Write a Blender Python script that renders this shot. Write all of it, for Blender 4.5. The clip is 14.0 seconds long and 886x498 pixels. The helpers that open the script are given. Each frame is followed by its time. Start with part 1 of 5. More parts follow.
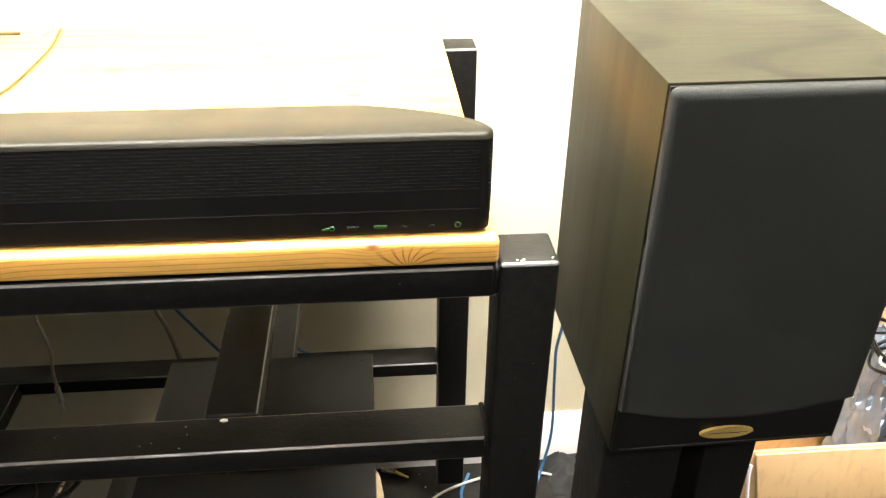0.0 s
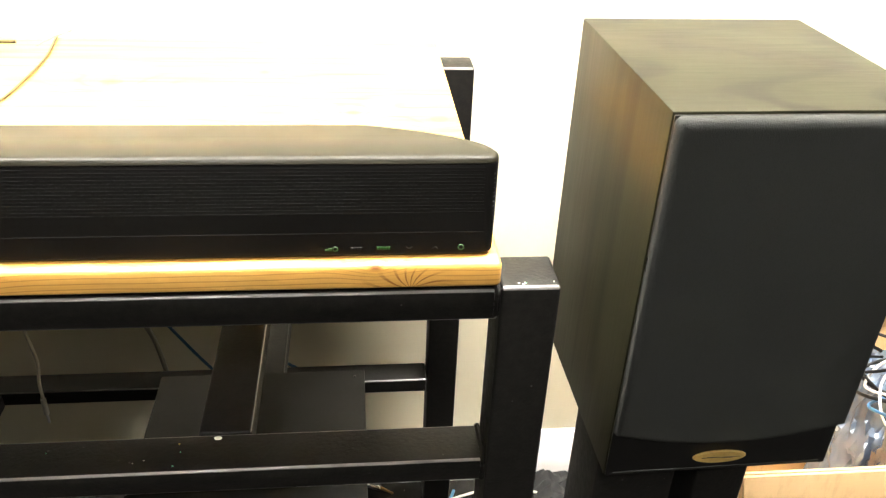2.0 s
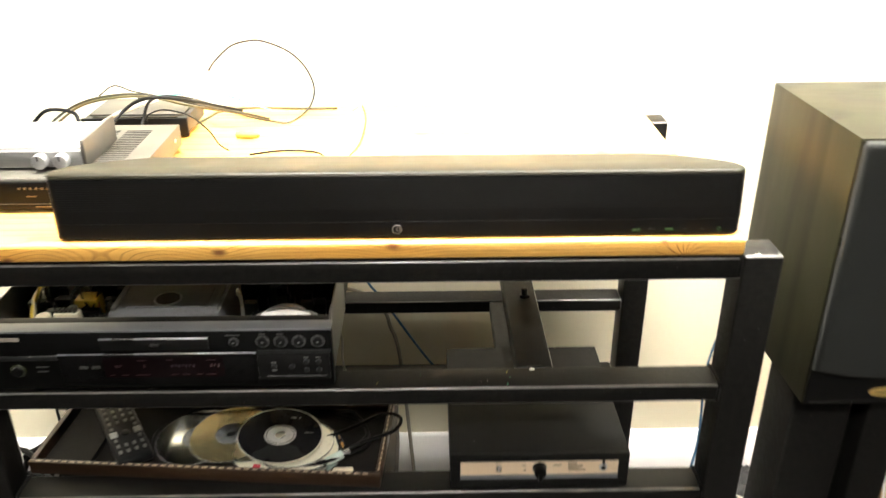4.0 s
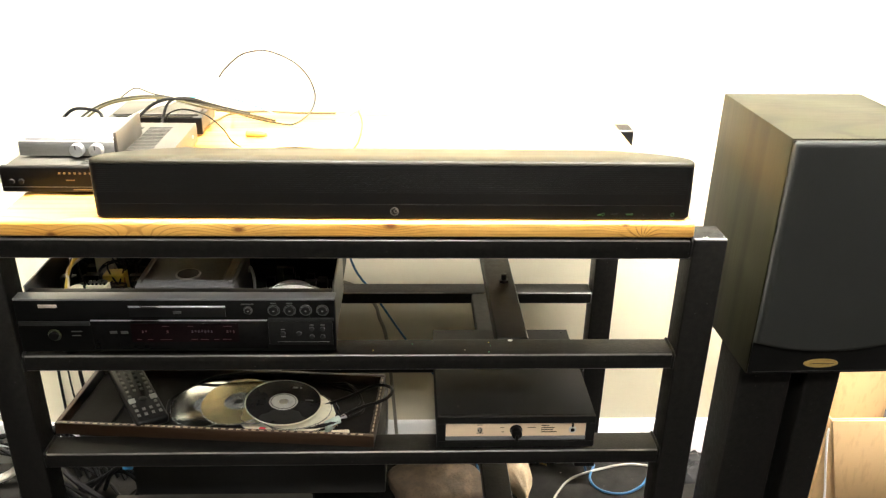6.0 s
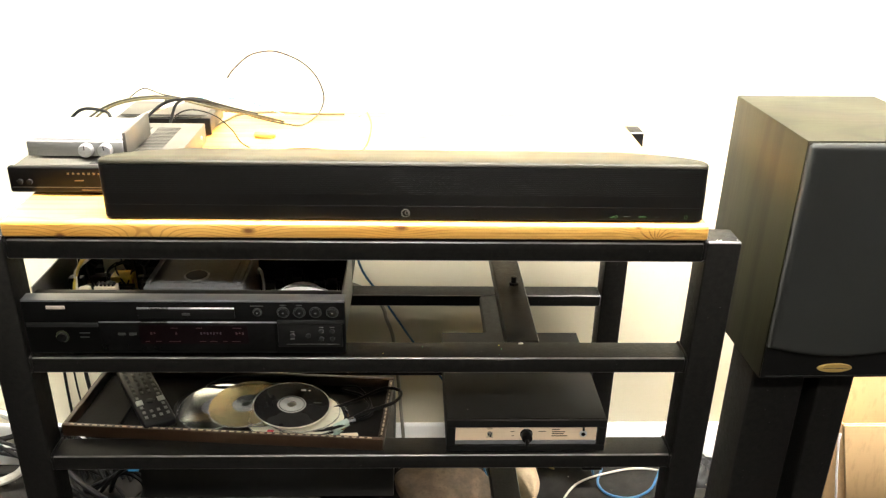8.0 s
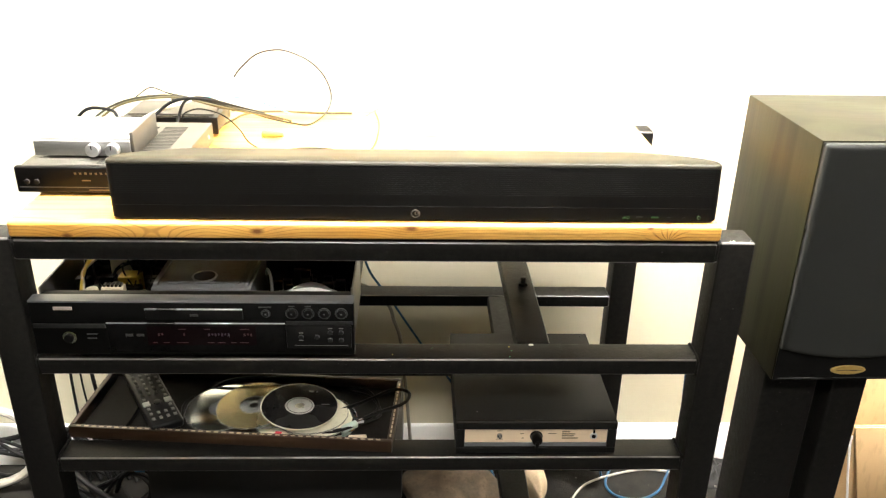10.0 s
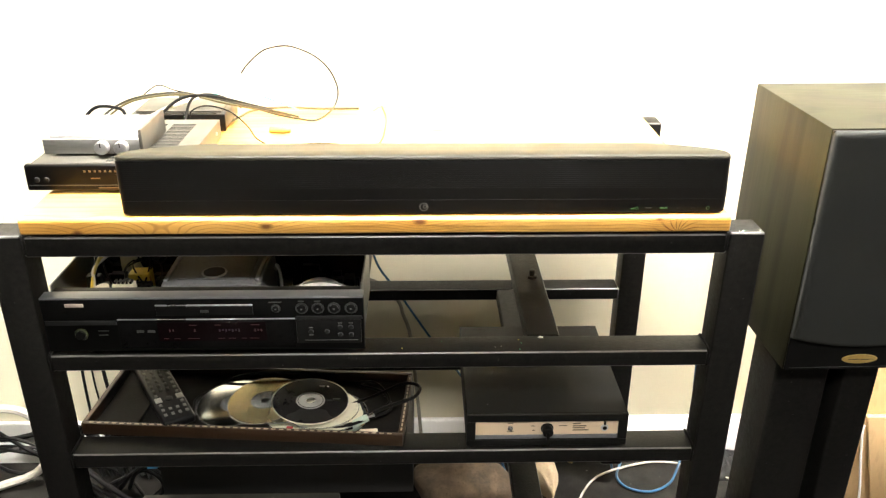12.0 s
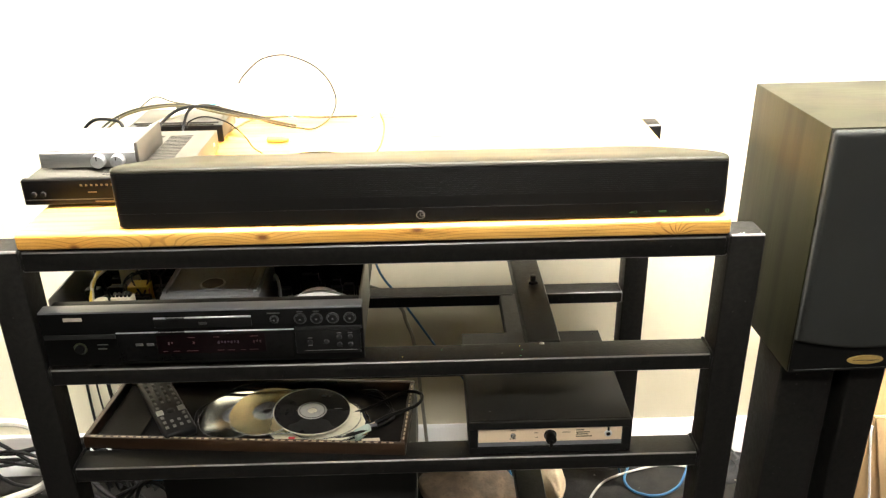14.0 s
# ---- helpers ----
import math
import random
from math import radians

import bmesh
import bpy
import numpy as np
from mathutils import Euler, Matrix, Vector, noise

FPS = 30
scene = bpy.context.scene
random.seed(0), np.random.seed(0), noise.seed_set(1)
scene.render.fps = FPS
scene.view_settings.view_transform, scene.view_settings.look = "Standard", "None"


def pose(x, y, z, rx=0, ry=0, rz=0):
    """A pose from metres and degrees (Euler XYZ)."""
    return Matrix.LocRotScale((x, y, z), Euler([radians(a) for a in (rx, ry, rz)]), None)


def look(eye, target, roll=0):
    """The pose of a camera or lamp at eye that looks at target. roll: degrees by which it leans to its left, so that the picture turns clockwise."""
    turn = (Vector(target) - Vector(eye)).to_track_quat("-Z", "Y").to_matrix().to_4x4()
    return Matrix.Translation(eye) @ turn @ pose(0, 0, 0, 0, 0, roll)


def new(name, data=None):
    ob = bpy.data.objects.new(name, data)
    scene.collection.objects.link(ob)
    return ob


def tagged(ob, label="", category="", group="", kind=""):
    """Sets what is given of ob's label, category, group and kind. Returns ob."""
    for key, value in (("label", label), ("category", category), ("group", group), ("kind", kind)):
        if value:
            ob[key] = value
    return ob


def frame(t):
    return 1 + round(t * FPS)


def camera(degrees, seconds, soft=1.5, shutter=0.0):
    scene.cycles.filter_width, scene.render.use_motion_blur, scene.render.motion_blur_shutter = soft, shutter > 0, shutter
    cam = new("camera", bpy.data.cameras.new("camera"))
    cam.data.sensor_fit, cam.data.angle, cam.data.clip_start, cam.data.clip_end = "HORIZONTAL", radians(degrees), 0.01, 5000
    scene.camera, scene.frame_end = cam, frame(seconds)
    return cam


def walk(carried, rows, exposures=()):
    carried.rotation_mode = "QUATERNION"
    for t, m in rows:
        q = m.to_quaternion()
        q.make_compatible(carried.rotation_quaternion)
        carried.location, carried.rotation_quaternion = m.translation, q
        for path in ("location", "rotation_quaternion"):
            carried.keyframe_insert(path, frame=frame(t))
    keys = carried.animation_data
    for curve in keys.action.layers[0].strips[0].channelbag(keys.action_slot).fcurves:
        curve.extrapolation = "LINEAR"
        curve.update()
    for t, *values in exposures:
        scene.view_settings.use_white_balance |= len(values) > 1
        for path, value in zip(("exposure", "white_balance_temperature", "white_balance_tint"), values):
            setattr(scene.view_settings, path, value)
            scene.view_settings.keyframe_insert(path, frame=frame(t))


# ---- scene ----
cam = camera(56.7, 14.0, soft=1.3, shutter=0.5)
EXPOSURES = [(0.0, 0.42), (2.5, 0.42), (3.0, 0.43), (3.5, 0.48), (4.2, 0.62), (14.0, 0.66)]
# unseen panels; the third is a fill added for front faces and edge reflections
LAMPS = [(-0.72, 0.63, 0.45), (0.50, 0.63, 0.64), (-0.35, -1.2, 0.20)]
PATH = [
    (0, (-0.006, -0.023, 1.212), (0.155, 1.67, 0.159), 0.7),
    (0.5, (-0.009, -0.028, 1.216), (0.172, 1.67, 0.174), 2.0),
    (1, (-0.015, -0.022, 1.217), (0.154, 1.682, 0.184), 1.9),
    (1.5, (-0.018, -0.021, 1.221), (0.186, 1.689, 0.203), 2.4),
    (2, (-0.022, -0.018, 1.219), (0.185, 1.685, 0.191), 2.6),
    (2.5, (-0.031, -0.018, 1.22), (0.135, 1.688, 0.19), 2.8),
    (2.7, (-0.049, -0.022, 1.227), (0.104, 1.683, 0.193), 2.0),
    (3, (-0.063, -0.067, 1.239), (-0.055, 1.656, 0.223), -0.8),
    (3.5, (-0.15, -0.178, 1.29), (-0.21, 1.579, 0.337), 0.6),
    (3.7, (-0.213, -0.242, 1.294), (-0.266, 1.533, 0.375), 2.0),
    (4, (-0.279, -0.351, 1.303), (-0.25, 1.444, 0.42), -0.2),
    (4.2, (-0.302, -0.415, 1.309), (-0.241, 1.38, 0.428), -0.0),
    (6.5, (-0.298, -0.505, 1.314), (-0.225, 1.316, 0.49), 1.5),
    (7, (-0.298, -0.499, 1.314), (-0.251, 1.315, 0.471), 1.3),
    (7.5, (-0.307, -0.5, 1.311), (-0.246, 1.32, 0.482), 0.8),
    (8, (-0.309, -0.495, 1.31), (-0.234, 1.324, 0.484), 1.3),
    (10.5, (-0.319, -0.484, 1.308), (-0.256, 1.334, 0.478), 1.1),
    (11, (-0.318, -0.487, 1.308), (-0.257, 1.335, 0.486), 0.7),
    (11.5, (-0.314, -0.488, 1.305), (-0.255, 1.334, 0.484), 0.3),
    (12, (-0.319, -0.486, 1.305), (-0.271, 1.329, 0.466), 0.3),
    (12.5, (-0.316, -0.482, 1.305), (-0.263, 1.337, 0.476), 0.3),
    (13, (-0.313, -0.483, 1.303), (-0.251, 1.339, 0.48), -0.0),
    (13.5, (-0.302, -0.483, 1.306), (-0.261, 1.335, 0.473), -0.8),
    (14, (-0.305, -0.478, 1.307), (-0.277, 1.341, 0.476), -1.0),
]
walk(cam, [(t, look(eye, target, roll)) for t, eye, target, roll in PATH], EXPOSURES)

# light: three assumed ceiling panels, dim sky outside the closed room
world = bpy.data.worlds.new("world")
scene.world = world
world.use_nodes = True
world.node_tree.nodes["Background"].inputs[0].default_value = (0.6, 0.7, 0.9, 1)
world.node_tree.nodes["Background"].inputs[1].default_value = 0.05
LAMP = 172.0

# ---- mesh helpers ----
I4 = Matrix.Identity(4)
INV = {}


def box(x0, x1, y0, y1, z0, z1, b=0.0015, seg=2):
    """A box with rounded edges."""
    bm = bmesh.new()
    bmesh.ops.create_cube(bm, size=1.0, matrix=Matrix.Translation(((x0 + x1) / 2, (y0 + y1) / 2, (z0 + z1) / 2)) @ Matrix.Diagonal((x1 - x0, y1 - y0, z1 - z0, 1)))
    if b > 0:
        b = min(b, 0.45 * min(x1 - x0, y1 - y0, z1 - z0))
        bmesh.ops.bevel(bm, geom=bm.edges[:], offset=b, segments=seg, affect="EDGES", profile=0.5)
    return bm


def cyl(c, axis, r, h, n=24, b=0.0, r2=None):
    """A cylinder or cone about c along an axis 'x', 'y' or 'z'."""
    bm = bmesh.new()
    turn = {"x": pose(0, 0, 0, 0, 90, 0), "y": pose(0, 0, 0, 90, 0, 0), "z": I4}[axis]
    bmesh.ops.create_cone(bm, cap_ends=True, segments=n, radius1=r, radius2=r if r2 is None else r2, depth=h, matrix=Matrix.Translation(c) @ turn)
    if b > 0:
        rim = [e for e in bm.edges if len(e.link_faces) == 2 and max(len(f.verts) for f in e.link_faces) > 4]
        bmesh.ops.bevel(bm, geom=rim, offset=b, segments=2, affect="EDGES", profile=0.5)
    return bm


def ring(c, axis, r, w, n=28):
    """A torus: centre, axis, radius and half thickness."""
    bm = bmesh.new()
    turn = {"x": pose(0, 0, 0, 0, 90, 0), "y": pose(0, 0, 0, 90, 0, 0), "z": I4}[axis]
    m = Matrix.Translation(c) @ turn
    rows = []
    for i in range(n):
        a = 2 * math.pi * i / n
        rows.append([bm.verts.new(m @ Vector(((r + w * math.cos(q)) * math.cos(a), (r + w * math.cos(q)) * math.sin(a), w * math.sin(q)))) for q in (0, math.pi / 3, 2 * math.pi / 3, math.pi, 4 * math.pi / 3, 5 * math.pi / 3)])
    for i in range(n):
        for j in range(6):
            bm.faces.new((rows[i][j], rows[(i + 1) % n][j], rows[(i + 1) % n][(j + 1) % 6], rows[i][(j + 1) % 6]))
    return bm


def smooth_path(points, steps=6):
    """A Catmull-Rom curve through the points."""
    p = [Vector(q) for q in points]
    p = [2 * p[0] - p[1]] + p + [2 * p[-1] - p[-2]]
    out = []
    for i in range(1, len(p) - 2):
        a, b, c, d = p[i - 1:i + 3]
        for s in range(steps):
            t = s / steps
            out.append(0.5 * ((2 * b) + (c - a) * t + (2 * a - 5 * b + 4 * c - d) * t * t + (3 * b - a - 3 * c + d) * t ** 3))
    out.append(p[-2])
    return out


def tube(points, r, n=8, steps=6, tip=None):
    """A round cable along a smooth path."""
    bm = bmesh.new()
    path = smooth_path(points, steps)
    side = Vector((0.3, 0.2, 0.9))
    rows = []
    for i, q in enumerate(path):
        d = (path[min(i + 1, len(path) - 1)] - path[max(i - 1, 0)]).normalized()
        side = (side - d * side.dot(d)).normalized()
        other = d.cross(side)
        rr = r if tip is None else r + (tip - r) * i / (len(path) - 1)
        rows.append([bm.verts.new(q + rr * (math.cos(2 * math.pi * k / n) * side + math.sin(2 * math.pi * k / n) * other)) for k in range(n)])
    for a, b in zip(rows, rows[1:]):
        for k in range(n):
            bm.faces.new((a[k], a[(k + 1) % n], b[(k + 1) % n], b[k]))
    bm.faces.new(rows[0][::-1])
    bm.faces.new(rows[-1])
    return bm


def loft(rings):
    """A closed skin over rings of equally many points, capped at both ends."""
    bm = bmesh.new()
    rows = [[bm.verts.new(q) for q in r] for r in rings]
    n = len(rows[0])
    for a, b in zip(rows, rows[1:]):
        for k in range(n):
            bm.faces.new((a[k], a[(k + 1) % n], b[(k + 1) % n], b[k]))
    bm.faces.new(rows[0][::-1])
    bm.faces.new(rows[-1])
    bmesh.ops.recalc_face_normals(bm, faces=bm.faces[:])
    return bm


def join(*bms):
    """Several bmeshes as one."""
    out = bms[0]
    for bm in bms[1:]:
        me = bpy.data.meshes.new("tmp")
        bm.to_mesh(me)
        out.from_mesh(me)
        bpy.data.meshes.remove(me)
        bm.free()
    return out


def moved(bm, m):
    bmesh.ops.transform(bm, matrix=m, verts=bm.verts[:])
    return bm


def mesh_of(name, bm, material, angle=40):
    me = bpy.data.meshes.new(name)
    bm.normal_update()
    for f in bm.faces:
        f.smooth = True
    for e in bm.edges:
        e.smooth = len(e.link_faces) == 2 and e.calc_face_angle(0) < radians(angle)
    bm.to_mesh(me)
    bm.free()
    me.materials.append(material)
    return me


def thing(name, m, label, category, group="", local=False):
    """An Empty at a thing's base. Parts are given in world places, or in the thing's own when local."""
    ob = new(name)
    ob.empty_display_size = 0.02
    ob.matrix_basis = m
    INV[ob.name] = I4 if local else m.inverted()
    return tagged(ob, label, category, group)


def part(name, bm, material, parent, label=""):
    """One mesh object under a thing or under a part."""
    m = INV[parent.name]
    ob = new(name, mesh_of(name, moved(bm, m), material))
    ob.parent = parent
    INV[ob.name] = m
    if label:
        tagged(ob, label)
    return ob


def solid(name, bm, material, label, category, group="", kind=""):
    """A thing or a piece of the setting that is a single mesh; its origin lies at its base."""
    lo = [min(v.co[i] for v in bm.verts) for i in range(3)]
    hi = [max(v.co[i] for v in bm.verts) for i in range(3)]
    at = Vector(((lo[0] + hi[0]) / 2, (lo[1] + hi[1]) / 2, lo[2]))
    ob = new(name, mesh_of(name, moved(bm, Matrix.Translation(-at)), material))
    ob.location = at
    INV[ob.name] = Matrix.Translation(-at)
    return tagged(ob, label, category, group, kind)


# ---- materials ----
def nodes_of(name):
    m = bpy.data.materials.new(name)
    m.use_nodes = True
    nt = m.node_tree
    return m, nt, nt.nodes["Principled BSDF"]


def link(nt, a, b):
    nt.links.new(a, b)


def noise_node(nt, scale, detail=4.0, stretch=(1, 1, 1), rough=0.55):
    co = nt.nodes.new("ShaderNodeTexCoord")
    mp = nt.nodes.new("ShaderNodeMapping")
    mp.inputs["Scale"].default_value = stretch
    no = nt.nodes.new("ShaderNodeTexNoise")
    no.inputs["Scale"].default_value, no.inputs["Detail"].default_value, no.inputs["Roughness"].default_value = scale, detail, rough
    link(nt, co.outputs["Object"], mp.inputs["Vector"])
    link(nt, mp.outputs["Vector"], no.inputs["Vector"])
    return no


def remap(nt, socket, a, b, c, d):
    n = nt.nodes.new("ShaderNodeMapRange")
    for i, v in enumerate((a, b, c, d)):
        n.inputs[i + 1].default_value = v
    link(nt, socket, n.inputs[0])
    return n.outputs[0]


def blend(nt, fac, a, b):
    n = nt.nodes.new("ShaderNodeMix")
    n.data_type = "RGBA"
    link(nt, fac, n.inputs[0])
    for i, v in ((6, a), (7, b)):
        if isinstance(v, tuple):
            n.inputs[i].default_value = (*v, 1)
        else:
            link(nt, v, n.inputs[i])
    return n.outputs[2]


def surface(name, base, other=None, rough=0.5, metal=0.0, big=6.0, fine=120.0, bump=0.1, stretch=(1, 1, 1), spread=0.12, coat=0.0, spec=0.5, specks=None):
    """A worn surface: two colours mixed at a large and a fine scale, uneven gloss, fine relief, and scattered specks if asked."""
    m, nt, bsdf = nodes_of(name)
    other = other or tuple(min(1.0, c * 1.35 + 0.004) for c in base)
    a, b = noise_node(nt, big, 3.0, stretch), noise_node(nt, fine, 5.0, stretch)
    col = blend(nt, remap(nt, a.outputs["Fac"], 0.35, 0.68, 0, 1), base, other)
    dark = tuple(c * 0.72 for c in base)
    col = blend(nt, remap(nt, b.outputs["Fac"], 0.52, 0.75, 0, 0.6 if max(base) < 0.7 else 0.1), col, dark)
    if specks:
        vo = nt.nodes.new("ShaderNodeTexVoronoi")
        vo.inputs["Scale"].default_value = specks[0]
        co = nt.nodes.new("ShaderNodeTexCoord")
        link(nt, co.outputs["Object"], vo.inputs["Vector"])
        near = remap(nt, vo.outputs["Distance"], specks[1], specks[1] * 1.4, 1, 0)
        gate = remap(nt, noise_node(nt, 17.0, 1.0).outputs["Fac"], 0.56, 0.6, 0, 1)
        mul = nt.nodes.new("ShaderNodeMath")
        mul.operation = "MULTIPLY"
        link(nt, near, mul.inputs[0]), link(nt, gate, mul.inputs[1])
        col = blend(nt, mul.outputs[0], col, specks[2])
    link(nt, col, bsdf.inputs["Base Color"])
    link(nt, remap(nt, a.outputs["Fac"], 0.3, 0.7, max(0.03, rough - spread), min(1, rough + spread)), bsdf.inputs["Roughness"])
    bsdf.inputs["Metallic"].default_value = metal
    bsdf.inputs["Specular IOR Level"].default_value = spec
    bsdf.inputs["Coat Weight"].default_value = coat
    bsdf.inputs["Coat Roughness"].default_value = 0.12
    if bump:
        bp = nt.nodes.new("ShaderNodeBump")
        bp.inputs["Strength"].default_value, bp.inputs["Distance"].default_value = bump, 0.001
        link(nt, b.outputs["Fac"], bp.inputs["Height"])
        link(nt, bp.outputs["Normal"], bsdf.inputs["Normal"])
    return m


def glowing(name, colour, strength):
    m, nt, bsdf = nodes_of(name)
    bsdf.inputs["Base Color"].default_value = (*[c * 0.03 for c in colour], 1)
    bsdf.inputs["Emission Color"].default_value = (*colour, 1)
    bsdf.inputs["Emission Strength"].default_value = strength
    return m


def pine(name, knots):
    """Lacquered pine: long grain along x that bends round dark knots."""
    m, nt, bsdf = nodes_of(name)
    co = nt.nodes.new("ShaderNodeTexCoord")
    total = None
    core = None
    fan = None

    def math_node(op, a, b):
        n = nt.nodes.new("ShaderNodeMath")
        n.operation = op
        for i, v in enumerate((a, b)):
            if isinstance(v, (int, float)):
                n.inputs[i].default_value = v
            else:
                link(nt, v, n.inputs[i])
        return n.outputs[0]

    for k in knots:
        sub = nt.nodes.new("ShaderNodeVectorMath")
        sub.operation = "SUBTRACT"
        link(nt, co.outputs["Object"], sub.inputs[0])
        sub.inputs[1].default_value = k[:3]
        mul = nt.nodes.new("ShaderNodeVectorMath")
        mul.operation = "MULTIPLY"
        link(nt, sub.outputs[0], mul.inputs[0])
        mul.inputs[1].default_value = (0.7, 1.0, 1.3)
        ln = nt.nodes.new("ShaderNodeVectorMath")
        ln.operation = "LENGTH"
        link(nt, mul.outputs[0], ln.inputs[0])
        d = ln.outputs["Value"]
        if k[4] < 0:
            # rings cut where they meet the edge: lines fan out from one point
            part_xyz = nt.nodes.new("ShaderNodeSeparateXYZ")
            link(nt, sub.outputs[0], part_xyz.inputs[0])
            turn = math_node("ARCTAN2", part_xyz.outputs["Z"], part_xyz.outputs["X"])
            fan = (turn, remap(nt, d, k[3], k[3] * 2.0, 1, 0), d)
            continue
        swell = remap(nt, d, 0.0, k[3] * 6, 1, 0)
        swell = math_node("MULTIPLY", math_node("POWER", swell, 2.0), 1.0 if k[4] else 3.2)
        eye = remap(nt, d, k[3] * 0.3, k[3] * 0.95, k[4], 0)
        total = swell if total is None else math_node("ADD", total, swell)
        core = eye if core is None else math_node("MAXIMUM", core, eye)
    sep = nt.nodes.new("ShaderNodeSeparateXYZ")
    link(nt, co.outputs["Object"], sep.inputs[0])
    wob = noise_node(nt, 5.0, 3.0, (0.7, 3, 3))
    across = math_node("ADD", math_node("MULTIPLY", sep.outputs["Z"], 1400.0), math_node("MULTIPLY", sep.outputs["Y"], 260.0))
    phase = math_node("ADD", across, math_node("MULTIPLY", wob.outputs["Fac"], 18.0))
    phase = math_node("ADD", phase, math_node("MULTIPLY", total, 17.0))
    line = remap(nt, math_node("SINE", phase, 0.0), 0.62, 1.0, 0, 1)
    depth_of = 0.5
    if fan:
        bend = math_node("ADD", math_node("MULTIPLY", fan[0], 16.0), math_node("MULTIPLY", wob.outputs["Fac"], 12.0))
        bend = math_node("ADD", bend, math_node("MULTIPLY", fan[2], 230.0))
        spread = remap(nt, math_node("SINE", bend, 0.0), 0.55, 0.95, 0, 1)
        line = math_node("ADD", math_node("MULTIPLY", line, math_node("SUBTRACT", 1.0, fan[1])), math_node("MULTIPLY", spread, fan[1]))
        depth_of = math_node("ADD", 0.5, math_node("MULTIPLY", fan[1], 0.45))
    tone = noise_node(nt, 3.0, 2.0, (1, 2, 2))
    fine = noise_node(nt, 110.0, 6.0, (0.045, 1, 1))
    col = blend(nt, remap(nt, tone.outputs["Fac"], 0.35, 0.65, 0, 1), (0.80, 0.475, 0.125), (0.76, 0.385, 0.075))
    col = blend(nt, math_node("MULTIPLY", line, depth_of), col, (0.33, 0.105, 0.015))
    col = blend(nt, remap(nt, fine.outputs["Fac"], 0.48, 0.72, 0, 0.6), col, (0.46, 0.19, 0.03))
    col = blend(nt, math_node("MULTIPLY", core, 0.9), col, (0.15, 0.038, 0.009))
    link(nt, col, bsdf.inputs["Base Color"])
    link(nt, remap(nt, fine.outputs["Fac"], 0.3, 0.7, 0.28, 0.45), bsdf.inputs["Roughness"])
    bsdf.inputs["Coat Weight"].default_value, bsdf.inputs["Coat Roughness"].default_value = 0.5, 0.16
    bp = nt.nodes.new("ShaderNodeBump")
    bp.inputs["Strength"].default_value, bp.inputs["Distance"].default_value = 0.12, 0.001
    link(nt, fine.outputs["Fac"], bp.inputs["Height"])
    link(nt, bp.outputs["Normal"], bsdf.inputs["Normal"])
    return m


def veneer(name):
    """Black-stained ash: open grain with cathedral arches on the top and upright streaks on the sides."""
    m, nt, bsdf = nodes_of(name)
    co = nt.nodes.new("ShaderNodeTexCoord")
    sep = nt.nodes.new("ShaderNodeSeparateXYZ")
    link(nt, co.outputs["Object"], sep.inputs[0])

    def calc(op, a, b=0.0):
        n = nt.nodes.new("ShaderNodeMath")
        n.operation = op
        for i, v in enumerate((a, b)):
            if isinstance(v, (int, float)):
                n.inputs[i].default_value = v
            else:
                link(nt, v, n.inputs[i])
        return n.outputs[0]

    warp = noise_node(nt, 9.0, 3.0, (1, 1, 0.15))
    across = calc("ADD", sep.outputs["Y"], calc("MULTIPLY", calc("SUBTRACT", warp.outputs["Fac"], 0.5), 0.05))
    hump = calc("MULTIPLY", calc("SINE", calc("MULTIPLY", across, 44.0)), 2.6)
    phase = calc("ADD", calc("MULTIPLY", sep.outputs["X"], 44.0), hump)
    phase = calc("ADD", phase, calc("MULTIPLY", warp.outputs["Fac"], 5.0))
    arch = remap(nt, calc("SINE", phase), 0.35, 1.0, 0, 0.75)
    fine = noise_node(nt, 240.0, 5.0, (0.08, 1, 0.04))
    streak = noise_node(nt, 34.0, 3.0, (0.3, 1, 0.05))
    col = blend(nt, arch, (0.0175, 0.0170, 0.0092), (0.0045, 0.0043, 0.0030))
    col = blend(nt, remap(nt, streak.outputs["Fac"], 0.48, 0.7, 0, 0.25), col, (0.0075, 0.0070, 0.0045))
    col = blend(nt, remap(nt, fine.outputs["Fac"], 0.5, 0.75, 0, 0.35), col, (0.0068, 0.0063, 0.0042))
    link(nt, col, bsdf.inputs["Base Color"])
    link(nt, remap(nt, fine.outputs["Fac"], 0.3, 0.7, 0.38, 0.42), bsdf.inputs["Roughness"])
    bsdf.inputs["Specular IOR Level"].default_value = 0.12
    bp = nt.nodes.new("ShaderNodeBump")
    bp.inputs["Strength"].default_value, bp.inputs["Distance"].default_value = 0.15, 0.0006
    link(nt, fine.outputs["Fac"], bp.inputs["Height"])
    link(nt, bp.outputs["Normal"], bsdf.inputs["Normal"])
    return m


KNOTS = [(-0.767, 0.5, 0.875, 0.0065, 1.0), (-0.523, 0.5, 0.883, 0.0085, 1.0), (-0.323, 0.5, 0.889, 0.0085, 1.0), (-0.009, 0.5, 0.8915, 0.0052, 1.0), (0.0180, 0.5, 0.8712, 0.015, -1.0),
         (-0.66, 0.5, 0.865, 0.010, 0.0), (-0.292, 0.893, 0.8935, 0.012, 1.0), (-0.127, 0.929, 0.8935, 0.008, 1.0), (-0.024, 0.803, 0.8935, 0.010, 1.0), (0.064, 0.783, 0.8935, 0.010, 0.6)]
KNOTS = [(a + 0.3775, b - 0.7808, c - 0.8715, d, e) for a, b, c, d, e in KNOTS]
M_WALL = surface("wall_paint", (0.735, 0.685, 0.515), (0.755, 0.705, 0.54), 0.75, big=0.9, fine=200, bump=0.04)
